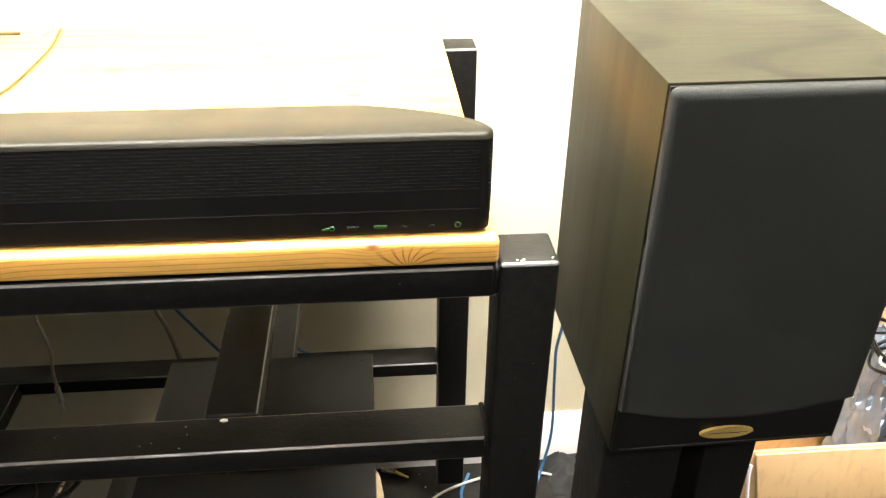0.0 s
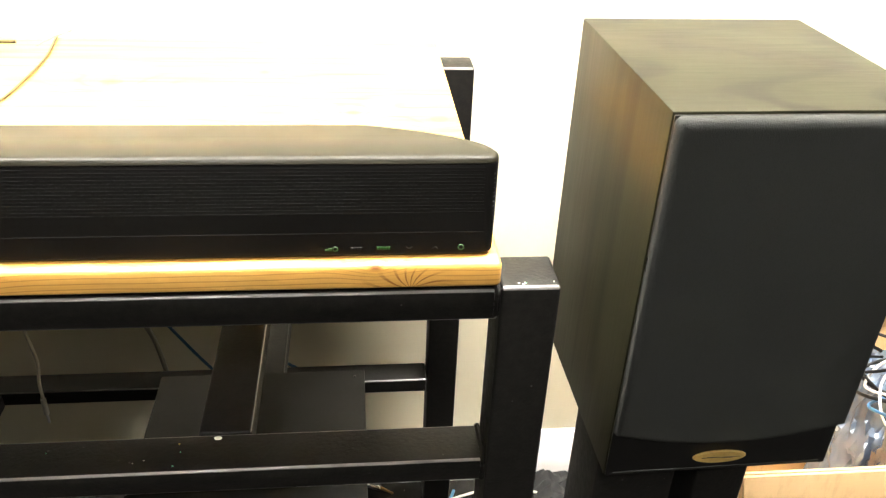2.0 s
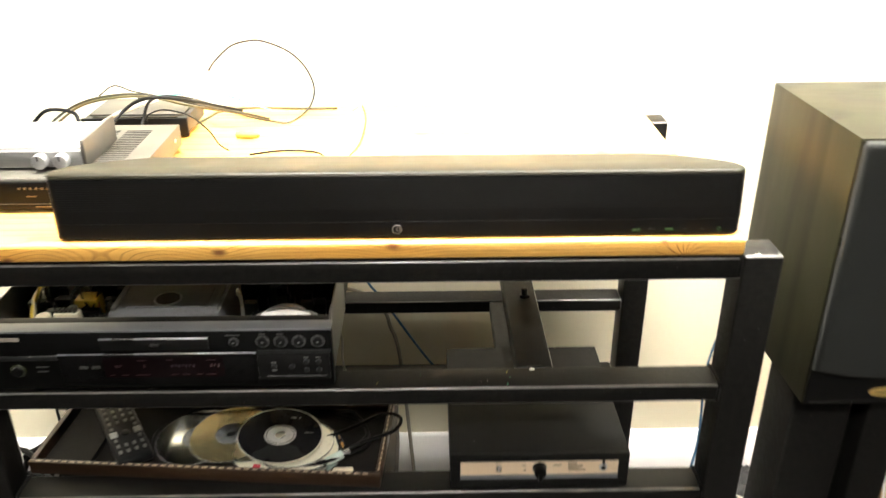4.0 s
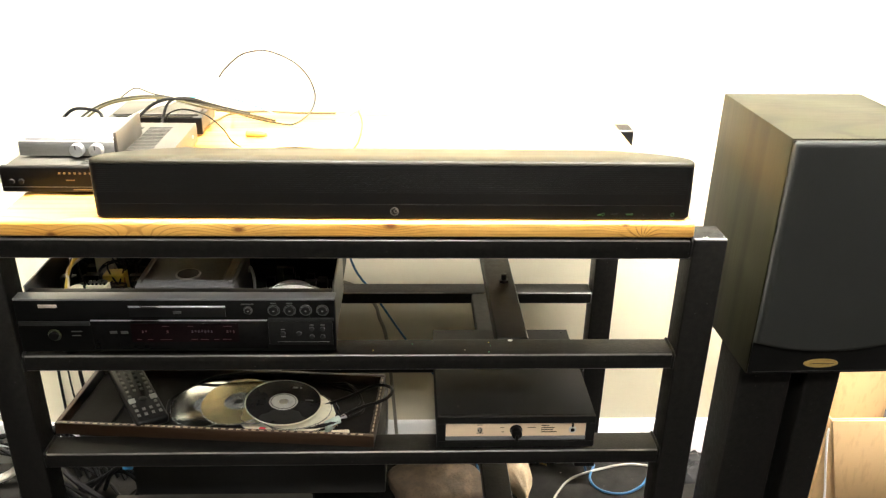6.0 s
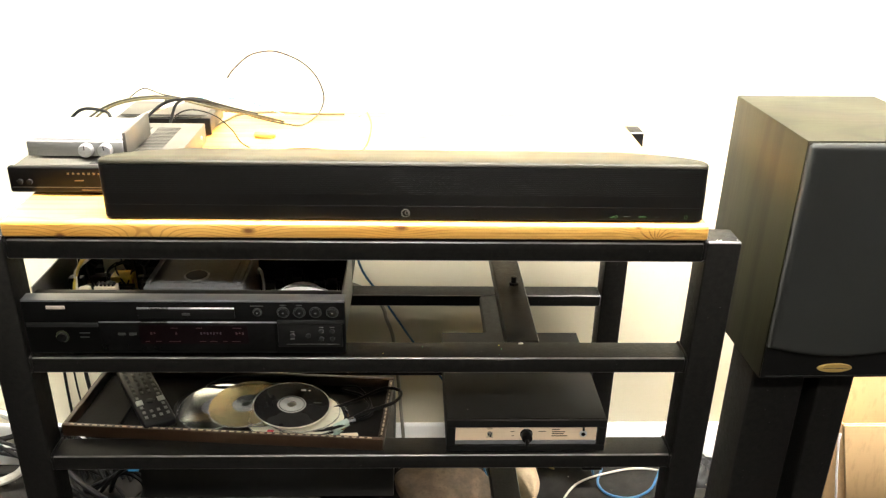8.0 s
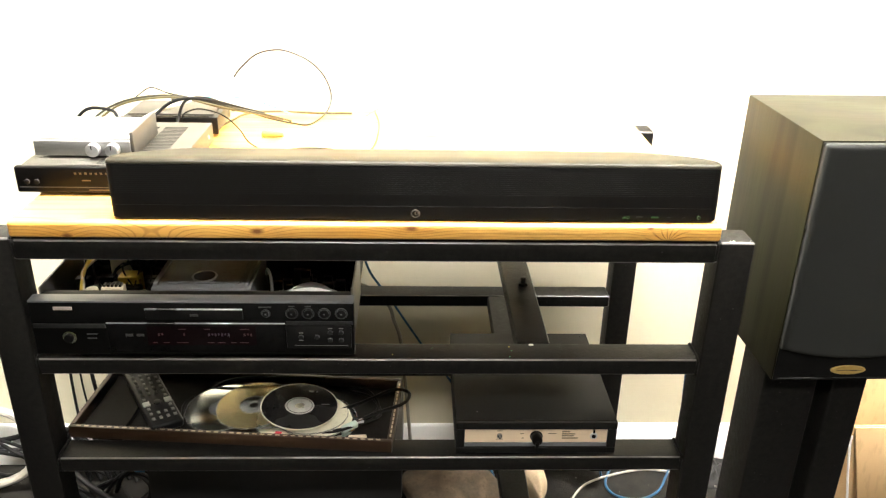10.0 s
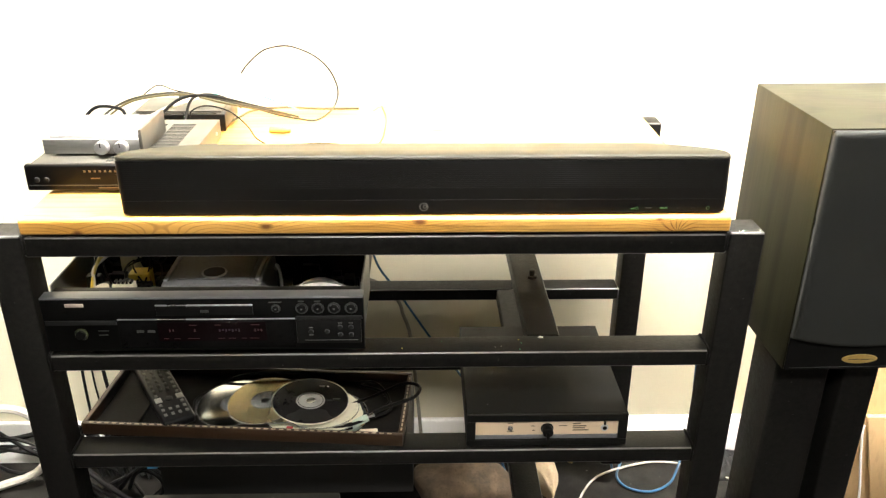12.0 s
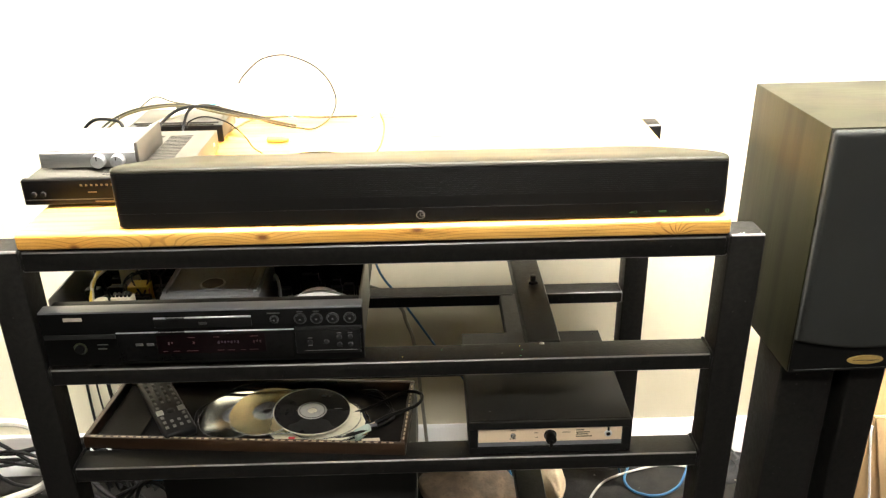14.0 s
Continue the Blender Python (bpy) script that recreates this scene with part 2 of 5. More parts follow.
# grey of the unseen walls, dark so that black fronts reflect little
M_FAR = surface("unseen_wall_grey", (0.13, 0.125, 0.118), (0.15, 0.145, 0.135), 0.8, big=0.9, fine=200, bump=0.04)
M_CEIL = surface("ceiling_paint", (0.78, 0.77, 0.74), rough=0.85, big=2, fine=40)
M_SKIRT = surface("white_gloss_paint", (0.82, 0.81, 0.80), (0.74, 0.73, 0.71), 0.35, big=3, fine=90, bump=0.05)
M_CARPET = surface("dark_carpet", (0.011, 0.0105, 0.0095), (0.024, 0.0225, 0.020), 0.95, big=14, fine=420, bump=1.0, specks=(60, 0.07, (0.32, 0.30, 0.26)), spec=0.05)
M_STEEL = surface("black_painted_steel", (0.0036, 0.0034, 0.0033), (0.0095, 0.009, 0.0080), 0.5, big=110, fine=300, bump=0.4, spread=0.07, spec=0.22, specks=(75, 0.05, (0.06, 0.06, 0.057)))
# edge highlights on the black steel, put into a paler base colour
M_STEELEDGE = surface("steel_edge_highlight", (0.065, 0.063, 0.060), (0.135, 0.132, 0.127), 0.38, big=30, fine=300, bump=0.1, spread=0.08, spec=0.9)
M_PINE = pine("lacquered_pine", KNOTS)
M_BLACK = surface("black_plastic", (0.0038, 0.0037, 0.0036), (0.005, 0.0048, 0.0046), 0.38, big=9, fine=300, bump=0.04, spec=0.11, spread=0.05)
# olive tint in the black stands in for the cream wall's reflection
M_SATIN = surface("satin_black_top", (0.0085, 0.0080, 0.0048), (0.0135, 0.0125, 0.0078), 0.36, big=5, fine=300, bump=0.05, spec=0.16, spread=0.08)
M_CLOTH = surface("black_grille_cloth", (0.0248, 0.0260, 0.0250), (0.0285, 0.0300, 0.0288), 0.9, big=4, fine=900, bump=0.5, spec=0.12)
M_VENEER = veneer("black_ash_veneer")
M_DIFF = glowing("lamp_diffuser", (1.0, 0.95, 0.87), LAMP)
M_WHITE = surface("white_metal", (0.75, 0.75, 0.73), rough=0.5)

# ---- room ----
WALL_Y, LEFT, RIGHT, BACK, TOP = 1.145, -3.6, 3.2, -4.6, 2.7
solid("floor", box(LEFT - 0.2, RIGHT + 0.2, BACK - 0.2, WALL_Y + 0.2, -0.12, 0.0, 0), M_CARPET, "dark grey short-pile carpet with bits of debris", "floor", kind="structure")
solid("ceiling", box(LEFT - 0.2, RIGHT + 0.2, BACK - 0.2, WALL_Y + 0.2, TOP, TOP + 0.12, 0), M_CEIL, "plain off-white ceiling", "ceiling", kind="structure")
solid("wall_north", box(LEFT - 0.2, RIGHT + 0.2, WALL_Y, WALL_Y + 0.18, 0.0, TOP, 0), M_WALL, "plain cream-white painted wall behind the rack", "wall", kind="structure")
# the other three walls are unseen; they close the room and limit bounce light
solid("wall_south", box(LEFT - 0.2, RIGHT + 0.2, BACK - 0.18, BACK, 0.0, TOP, 0), M_FAR, "plain grey wall out of view, kept dark to limit reflections", "wall", kind="structure")
solid("wall_west", box(LEFT - 0.18, LEFT, BACK, WALL_Y, 0.0, TOP, 0), M_FAR, "plain grey wall out of view, kept dark to limit reflections", "wall", kind="structure")
solid("wall_east", box(RIGHT, RIGHT + 0.18, BACK, WALL_Y, 0.0, TOP, 0), M_FAR, "plain grey wall out of view, kept dark to limit reflections", "wall", kind="structure")
SKIRT = ((0.0, 0.0), (-0.024, 0.0), (-0.024, 0.030), (-0.022, 0.040), (-0.009, 0.096), (-0.006, 0.101), (-0.002, 0.103), (0.0, 0.103))
solid("baseboard", loft([[Vector((x, WALL_Y + y, z)) for y, z in SKIRT] for x in (LEFT, RIGHT)]), M_SKIRT, "white gloss-painted baseboard with a splayed face", "baseboard", kind="structure")
# panels are assumed; their places and lengths are set to balance the light
for x, y, h in LAMPS:
    lamp = thing("ceiling_light", Matrix.Translation((x, y, TOP)), "white ceiling light panel assumed out of view", "ceiling light", "ceiling lights")
    part("diffuser", box(x - h, x + h, y - 0.14, y + 0.14, TOP - 0.03, TOP - 0.012, 0.002), M_DIFF, lamp, "glowing white diffuser")
    part("frame", join(box(x - h - 0.04, x + h + 0.04, y - 0.18, y - 0.142, TOP - 0.04, TOP - 0.002), box(x - h - 0.04, x + h + 0.04, y + 0.142, y + 0.18, TOP - 0.04, TOP - 0.002), box(x - h - 0.04, x - h - 0.002, y - 0.14, y + 0.14, TOP - 0.04, TOP - 0.002), box(x + h + 0.002, x + h + 0.04, y - 0.14, y + 0.14, TOP - 0.04, TOP - 0.002)), M_WHITE, lamp)

# ---- rack ----
XL, XR, YF, YB, S = -0.843, 0.088, 0.5, 1.064, 0.047
LEVELS = (0.688, 0.517, 0.345)
rack = thing("equipment_rack", Matrix.Translation(((XL + XR) / 2, (YF + YB) / 2, 0)), "black-painted welded steel workbench frame with open shelf rails", "rack")
for x in (XL - S, XR):
    for y in (YF, YB - S):
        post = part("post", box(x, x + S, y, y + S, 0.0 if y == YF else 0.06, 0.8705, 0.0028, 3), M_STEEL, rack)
for y in (YF + 0.001, YB - S + 0.001):
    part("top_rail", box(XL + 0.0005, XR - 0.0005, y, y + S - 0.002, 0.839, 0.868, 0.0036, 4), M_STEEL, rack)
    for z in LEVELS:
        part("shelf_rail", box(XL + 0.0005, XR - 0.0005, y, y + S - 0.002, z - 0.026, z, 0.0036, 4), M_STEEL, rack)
for z, places in zip(LEVELS, ((-0.168, -0.66, -0.80), (-0.168, -0.68, -0.80), (-0.168, -0.622))):
    for x in places:
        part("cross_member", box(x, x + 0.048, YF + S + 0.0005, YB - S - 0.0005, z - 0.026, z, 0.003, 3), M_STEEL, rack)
part("bolt", join(cyl((-0.1385, 0.732, 0.6905), "z", 0.0085, 0.005, 6, 0.001), cyl((-0.1385, 0.732, 0.697), "z", 0.0048, 0.012, 16, 0.001)), M_STEEL, rack, "black bolt standing on a cross member")
M_SPOT = surface("white_paint_spot", (0.75, 0.73, 0.68), rough=0.5)
part("paint_spot", moved(cyl((0, 0, 0), "z", 0.0028, 0.002, 18, 0.0008), pose(-0.149, 0.540, 0.6885) @ Matrix.Diagonal((1.3, 0.7, 1, 1))), M_SPOT, rack, "white blob of paint")
for x in (XL, XR):
    for z in (*LEVELS, 0.868):
        s = 1 if x == XL else -1
        part("weld", tube([(x + s * 0.003, YF + 0.002, z - 0.024), (x + s * 0.0028, YF + 0.002, z - 0.010), (x + s * 0.003, YF + 0.002, z - 0.001), (x + s * 0.0025, YF + 0.02, z + 0.0005), (x + s * 0.003, YF + 0.044, z + 0.0005)], 0.0026, 6, 4), M_STEEL, rack)

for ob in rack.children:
    # highlight along the rounded rail edges, painted as paler, shinier steel
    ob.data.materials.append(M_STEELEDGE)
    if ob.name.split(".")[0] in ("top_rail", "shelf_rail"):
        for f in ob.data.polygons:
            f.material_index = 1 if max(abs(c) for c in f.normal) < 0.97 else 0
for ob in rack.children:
    # the cross members carry the painted highlight on their lit upper edge only
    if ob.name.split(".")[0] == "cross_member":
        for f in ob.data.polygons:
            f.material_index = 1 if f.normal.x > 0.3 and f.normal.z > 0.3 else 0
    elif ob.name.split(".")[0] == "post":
        # same painted highlight on each post's upper front edge
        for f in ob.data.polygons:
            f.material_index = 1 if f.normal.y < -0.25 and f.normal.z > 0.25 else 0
srng = random.Random(11)
SPECKS = [surface("speck_" + n, c, rough=0.5, bump=0) for n, c in (("white", (0.6, 0.6, 0.55)), ("green", (0.1, 0.45, 0.25)), ("yellow", (0.6, 0.5, 0.12)))]
for k in range(14):
    if k < 7:
        x, y, z = XR + srng.choice((0.018, 0.038)) + srng.uniform(-0.006, 0.006), srng.uniform(0.5035, 0.5075), 0.8705
    else:
        x, y, z = srng.uniform(-0.35, 0.07), srng.uniform(0.506, 0.54), LEVELS[0]
    r = srng.uniform(0.0003, 0.0006)
    part("paint_speck", moved(cyl((0, 0, 0), "z", r, 0.0008, 8), pose(x, y, z + 0.0002) @ Matrix.Diagonal((srng.uniform(0.8, 2.0), 1, 1, 1))), SPECKS[0] if k < 5 else srng.choice(SPECKS), rack)

# ---- worktop ----
solid("worktop", box(XL + 0.001, XR - 0.001, YF - 0.0005, YB - 0.002, 0.8715, 0.8935, 0.004, 3), M_PINE, "thick knotty lacquered pine board lying on the steel frame", "worktop")


# ---- soundbar ----
BL, BR, BZ0, BZ1 = -0.7145, 0.083, 0.8945, 0.972


def bar_outline(z, inset):
    """The bar's plan: straight front, small front corners, long rounded shoulders, straight back."""
    yf = 0.508 + (z - BZ0) * 0.15 + inset
    low = max(0.0, 1 - (z - BZ0) / (BZ1 - BZ0))
    out = []
    for sx, x0 in ((1, BR - inset - 0.002 * low), (-1, BL + inset + 0.0038 * low)):
        side = []
        for i in range(7):
            a = math.pi / 2 * i / 6
            side.append((x0 - sx * 0.010 * (1 - math.sin(a)), yf + 0.010 * (1 - math.cos(a))))
        for i in range(1, 13):
            a = math.pi / 2 * i / 12
            u = i / 12
            side.append((x0 - sx * (0.045 * (1 - math.cos(a) ** 1.15) + 0.050 * u), yf + 0.012 + (0.078 - inset * 2) * (0.5 * math.sin(a) + 0.5 * u)))
        out.append(side)
    pts = out[0] + out[1][::-1]
    fall = 0.15 * (1 - low) ** 2
    return [Vector((x, y, z - fall * max(0.0, y - yf - 0.012))) for x, y in pts]


bar = thing("soundbar", Matrix.Translation(((BL + BR) / 2, 0.55, BZ0)), "long low black soundbar with a ribbed front and satin top", "soundbar")
part("body", loft([bar_outline(BZ0, 0.004), bar_outline(BZ0 + 0.003, 0.0005), bar_outline(BZ0 + 0.03, 0.0), bar_outline(BZ1 - 0.006, 0.0)]), M_BLACK, bar)
part("top_panel", loft([bar_outline(BZ1 - 0.0055, 0.0012), bar_outline(BZ1 - 0.005, 0.0), bar_outline(BZ1 - 0.0025, 0.0005), bar_outline(BZ1 - 0.001, 0.002), bar_outline(BZ1, 0.006)]), M_SATIN, bar, "satin black top panel")
M_RIB = surface("black_rib", (0.0042, 0.0041, 0.004), rough=0.5, fine=300, bump=0, spec=0.12)
for i in range(14):
    z = BZ1 - 0.0085 - i * 0.0026
    y = 0.508 + (z - BZ0) * 0.15
    part("rib", box(BL + 0.011, BR - 0.011, y - 0.00003, y + 0.002, z - 0.0008, z + 0.0008, 0.0003, 1), M_RIB, bar)
yb = 0.508 + 0.02 * 0.15
part("seam", box(BL + 0.01, BR - 0.01, yb - 0.00003, yb + 0.002, BZ0 + 0.0197, BZ0 + 0.0202, 0.0001, 1), M_BLACK, bar)

# ---- loudspeaker and stand ----
SX0, SX1, SY0, SY1, SZ0, SZ1 = 0.2056, 0.4282, 0.5200, 0.7640, 0.642, 1.0065
TOED = Matrix.Translation((SX0, 0.5176, SZ0))
speaker = thing("loudspeaker", TOED @ pose(0, 0, 0, 0, 0, 1.2), "black ash veneered bookshelf loudspeaker with a cloth grille", "loudspeaker")
INV[speaker.name] = TOED.inverted()
part("cabinet", box(SX0, SX1, SY0, SY1, SZ0, SZ1, 0.0012), M_VENEER, speaker, "black ash veneered cabinet")
M_GLOSS = surface("black_baffle", (0.004, 0.004, 0.004), rough=0.35, fine=200, bump=0.03, spec=0.12)
part("baffle", box(SX0 + 0.0012, SX1 - 0.0012, SY0 - 0.003, SY0 - 0.0003, SZ0 + 0.001, SZ1 - 0.002, 0.0008), M_GLOSS, speaker)


def grille_ring(y, inset):
    """The grille's outline: a rectangle whose lower edge bows down."""
    x0, x1, z1 = SX0 + 0.0006 + inset, SX1 - 0.0006 - inset, SZ1 - 0.0015 - inset
    pts = []
    for i in range(17):
        u = i / 16
        pts.append(Vector((x0 + (x1 - x0) * u, y, 0.700 + inset - 0.016 * (1 - (2 * u - 1) ** 2))))
    for i in range(5):
        a = math.pi / 2 * i / 4
        pts.append(Vector((x1 - 0.006 * (1 - math.cos(a)), y, z1 - 0.006 * (1 - math.sin(a)))))
    for i in range(5):
        a = math.pi / 2 * i / 4
        pts.append(Vector((x0 + 0.006 * (1 - math.sin(a)), y, z1 - 0.006 * (1 - math.cos(a)))))
    return pts


part("grille", loft([grille_ring(SY0 - 0.0035, 0.0006), grille_ring(SY0 - 0.0045, 0), grille_ring(SY0 - 0.0095, 0.0003), grille_ring(SY0 - 0.0115, 0.0015), grille_ring(SY0 - 0.0128, 0.004), grille_ring(SY0 - 0.0132, 0.008)]), M_CLOTH, speaker, "charcoal cloth grille with a bowed lower edge")

stand = thing("speaker_stand", Matrix.Translation((0.315, 0.65, 0)), "black steel speaker stand with two wide columns", "speaker stand")
part("top_plate", box(0.222, 0.415, 0.547, 0.700, 0.632, 0.6415, 0.001), M_STEEL, stand)
part("column", box(0.213, 0.2955, 0.552, 0.640, 0.022, 0.632, 0.004, 3), M_STEEL, stand)
part("column", box(0.3195, 0.3725, 0.552, 0.640, 0.022, 0.632, 0.004, 3), M_STEEL, stand)
part("rear_column", box(0.255, 0.345, 0.665, 0.695, 0.022, 0.632, 0.003), M_STEEL, stand)
part("base_plate", box(0.19, 0.44, 0.50, 0.80, 0.0, 0.022, 0.003), M_STEEL, stand)


# ---- soundbar details ----
M_DIM = surface("dim_grey_print", (0.011, 0.0115, 0.011), rough=0.5, bump=0, spec=0.1)
M_GREEN = glowing("green_indicator", (0.10, 0.9, 0.12), 0.045)
M_GREYMARK = surface("grey_print", (0.020, 0.021, 0.020), rough=0.5, bump=0)
M_SILVER = surface("silver_metal", (0.55, 0.56, 0.58), (0.62, 0.63, 0.65), 0.3, metal=0.9, fine=300, bump=0.03)


def bar_y(z):
    return 0.508 + (z - BZ0) * 0.15 - 0.0006


M_EMBLEM = surface("dull_grey_metal", (0.085, 0.085, 0.08), rough=0.5, metal=0.4, bump=0)
iz = 0.9025
iy = bar_y(iz)
part("volume_icon", join(box(-0.046, -0.0435, iy, iy + 0.001, iz - 0.0016, iz - 0.0006, 0), box(-0.0435, -0.041, iy, iy + 0.001, iz - 0.0016, iz + 0.0004, 0), ring((-0.0385, iy, iz), "y", 0.0018, 0.0004, 14)), M_GREEN, bar, "green volume symbol")
part("mute_mark", join(*[box(-0.027 + k * 0.0022, -0.0255 + k * 0.0022, iy, iy + 0.001, iz - 0.0008, iz + 0.0008, 0) for k in range(4)]), M_DIM, bar, "dim grey bars")
part("input_mark", join(*[box(-0.0075 + k * 0.002, -0.0059 + k * 0.002, iy, iy + 0.001, iz - 0.001, iz + 0.001, 0) for k in range(5)]), M_GREEN, bar, "green bars")
for x, s in ((0.0165, -1), (0.036, 1)):
    part("arrow_icon", join(tube([(x - 0.0022, iy, iz - s * 0.001), (x, iy, iz + s * 0.0008), (x + 0.0022, iy, iz - s * 0.001)], 0.00035, 5, 2)), M_DIM, bar, "grey chevron")
part("power_icon", ring((0.0555, iy, iz), "y", 0.0021, 0.00045, 18), M_GREEN, bar, "green power ring")
lz = 0.9055
emblem = part("emblem", ring((-0.318, bar_y(lz), lz), "y", 0.0052, 0.0007, 24), M_EMBLEM, bar, "small round silver emblem")
part("emblem_mark", ring((-0.3165, bar_y(lz), lz + 0.0005), "y", 0.0022, 0.0006, 16), M_EMBLEM, emblem)
part("foot_pad", box(-0.62, -0.56, 0.53, 0.56, 0.8935, 0.896, 0.0005), M_BLACK, bar)
part("foot_pad", box(-0.07, -0.01, 0.53, 0.56, 0.8935, 0.896, 0.0005), M_BLACK, bar)
for i in range(12):
    z = BZ0 + 0.024 + i * 0.0036
    part("end_rivet", cyl((BR - 0.0035, bar_y(z) + 0.0030, z), "y", 0.0006, 0.0012, 8), M_GREYMARK, bar)

# ---- loudspeaker details ----
M_GOLD = surface("brass_badge", (0.62, 0.42, 0.13), (0.70, 0.50, 0.18), 0.35, metal=0.55, fine=200, bump=0.05)
M_DARKBAR = surface("dark_engraving", (0.06, 0.04, 0.015), rough=0.6, bump=0)


def oval(c, rx, rz, h):
    n = 28
    rings = []
    for y, k in ((c[1] + h, 1.0), (c[1] + h * 0.4, 1.0), (c[1], 0.93)):
        rings.append([Vector((c[0] + rx * k * math.cos(2 * math.pi * i / n), y, c[2] + rz * k * math.sin(2 * math.pi * i / n))) for i in range(n)])
    return loft(rings)


badge = part("badge", oval((0.316, 0.5148, 0.6605), 0.0265, 0.0075, 0.0022), M_GOLD, speaker, "oval brass badge")
part("engraving", join(box(0.298, 0.336, 0.5145, 0.5155, 0.6600, 0.6609, 0.0002, 1), box(0.303, 0.314, 0.5145, 0.5155, 0.6609, 0.6614, 0, 1), box(0.318, 0.329, 0.5145, 0.5155, 0.6594, 0.66, 0, 1)), M_DARKBAR, badge)
part("trim_line", box(SX0 + 0.008, SX1 - 0.008, 0.5164, 0.518, 0.6462, 0.6472, 0.0003, 1), M_GREYMARK, speaker)


def annulus_simple(r0, r1, h, n=40):
    bm = bmesh.new()
    rows = [[bm.verts.new((r * math.cos(2 * math.pi * i / n), r * math.sin(2 * math.pi * i / n), z)) for i in range(n)] for r, z in ((r0, 0), (r1, 0), (r1, h), (r0, h))]
    for k in range(4):
        a, b = rows[k], rows[(k + 1) % 4]
        for i in range(n):
            bm.faces.new((a[i], a[(i + 1) % n], b[(i + 1) % n], b[i]))
    bmesh.ops.recalc_face_normals(bm, faces=bm.faces[:])
    return bm


# ---- disc player on the upper shelf ----
DX0, DX1, DY0, DZ0 = -0.836, -0.401, 0.4985, 0.6885
M_FASCIA = surface("black_brushed_fascia", (0.0028, 0.0029, 0.0028), (0.0042, 0.0043, 0.0042), 0.34, stretch=(0.15, 1, 1), fine=400, bump=0.05, spec=0.06, spread=0.05)
M_EDGE = surface("grey_anodised_edge", (0.16, 0.172, 0.185), (0.21, 0.222, 0.235), 0.34, metal=0.4, stretch=(0.1, 1, 1), fine=400, bump=0.04)
M_GREYSTEEL = surface("zinc_steel", (0.22, 0.22, 0.21), (0.27, 0.27, 0.255), 0.4, metal=0.7, big=14, fine=200, bump=0.05)
M_DRIVE = surface("grey_drive_plastic", (0.13, 0.136, 0.142), (0.155, 0.162, 0.168), 0.7, fine=200, bump=0.05, spec=0.2)
M_PCB = surface("dark_circuit_board", (0.012, 0.020, 0.012), (0.03, 0.035, 0.02), 0.5, big=60, fine=200, bump=0.3)
M_PAPERWHITE = surface("white_flex_plastic", (0.8, 0.8, 0.78), rough=0.5)
M_YELLOW = surface("yellow_part", (0.62, 0.45, 0.05), rough=0.5)
M_CREAM = surface("cream_plastic", (0.62, 0.57, 0.44), rough=0.5)
M_COPPER = surface("copper_coil", (0.35, 0.15, 0.05), rough=0.4, metal=0.7)
M_SMOKE = surface("dark_display_window", (0.002, 0.002, 0.002), rough=0.12, bump=0, spread=0.04, spec=0.07)
M_RED = glowing("red_display", (0.8, 0.12, 0.16), 0.0016)
M_BLUE = glowing("violet_display", (0.55, 0.25, 0.5), 0.0022)
# the display's red haze as a plain dark red colour, no emission
M_HAZE = surface("painted_display_glow", (0.0036, 0.0012, 0.0017), rough=0.15, bump=0, spread=0.04, spec=0.07)
M_LEDGE = surface("dim_grey_ledge", (0.012, 0.0125, 0.0125), rough=0.4, bump=0, spec=0.15)
M_KEYRING = surface("dim_olive_ring", (0.030, 0.034, 0.014), rough=0.4, bump=0)
M_PRINT = surface("pale_print", (0.11, 0.11, 0.105), rough=0.6, bump=0)
M_PEACH = surface("pale_logo", (0.30, 0.26, 0.22), rough=0.4, bump=0)
dvd = thing("disc_player", Matrix.Translation(((DX0 + DX1) / 2, 0.63, DZ0)), "black disc player with its cover off and works exposed", "disc player")
panel = part("front_panel", box(DX0, DX1, DY0, DY0 + 0.013, 0.697, 0.7768, 0.0012), M_FASCIA, dvd, "black brushed front panel")
part("panel_edge", box(DX0, DX1, DY0 + 0.0003, DY0 + 0.021, 0.7772, 0.7800, 0.0008), M_EDGE, dvd, "grey metal top edge")
part("chassis_floor", box(DX0 + 0.004, DX1 - 0.004, DY0 + 0.0135, 0.68, 0.697, 0.700, 0), M_STEEL, dvd)
part("side_wall", box(DX0 + 0.003, DX0 + 0.0055, DY0 + 0.031, 0.68, 0.7005, 0.784, 0.0005), M_GREYSTEEL, dvd)
part("side_wall", box(DX1 - 0.0055, DX1 - 0.003, DY0 + 0.031, 0.68, 0.7005, 0.784, 0.0005), M_GREYSTEEL, dvd)
part("rear_wall", box(DX0 + 0.006, DX1 - 0.006, 0.787, 0.68, 0.7005, 0.780, 0.0005), M_STEEL, dvd)
part("inner_lip", box(DX0 + 0.006, DX1 - 0.006, DY0 + 0.0215, DY0 + 0.040, 0.771, 0.776, 0.001), M_BLACK, dvd)
for x in (DX0 + 0.06, -0.62):
    for y in (0.522, 0.655):
        part("foot", cyl((x, y, 0.6935), "z", 0.016, 0.0085, 20, 0.001), M_BLACK, dvd)
part("circuit_board", box(-0.825, -0.70, 0.556, 0.67, 0.712, 0.714, 0), M_PCB, dvd)
rng = random.Random(4)
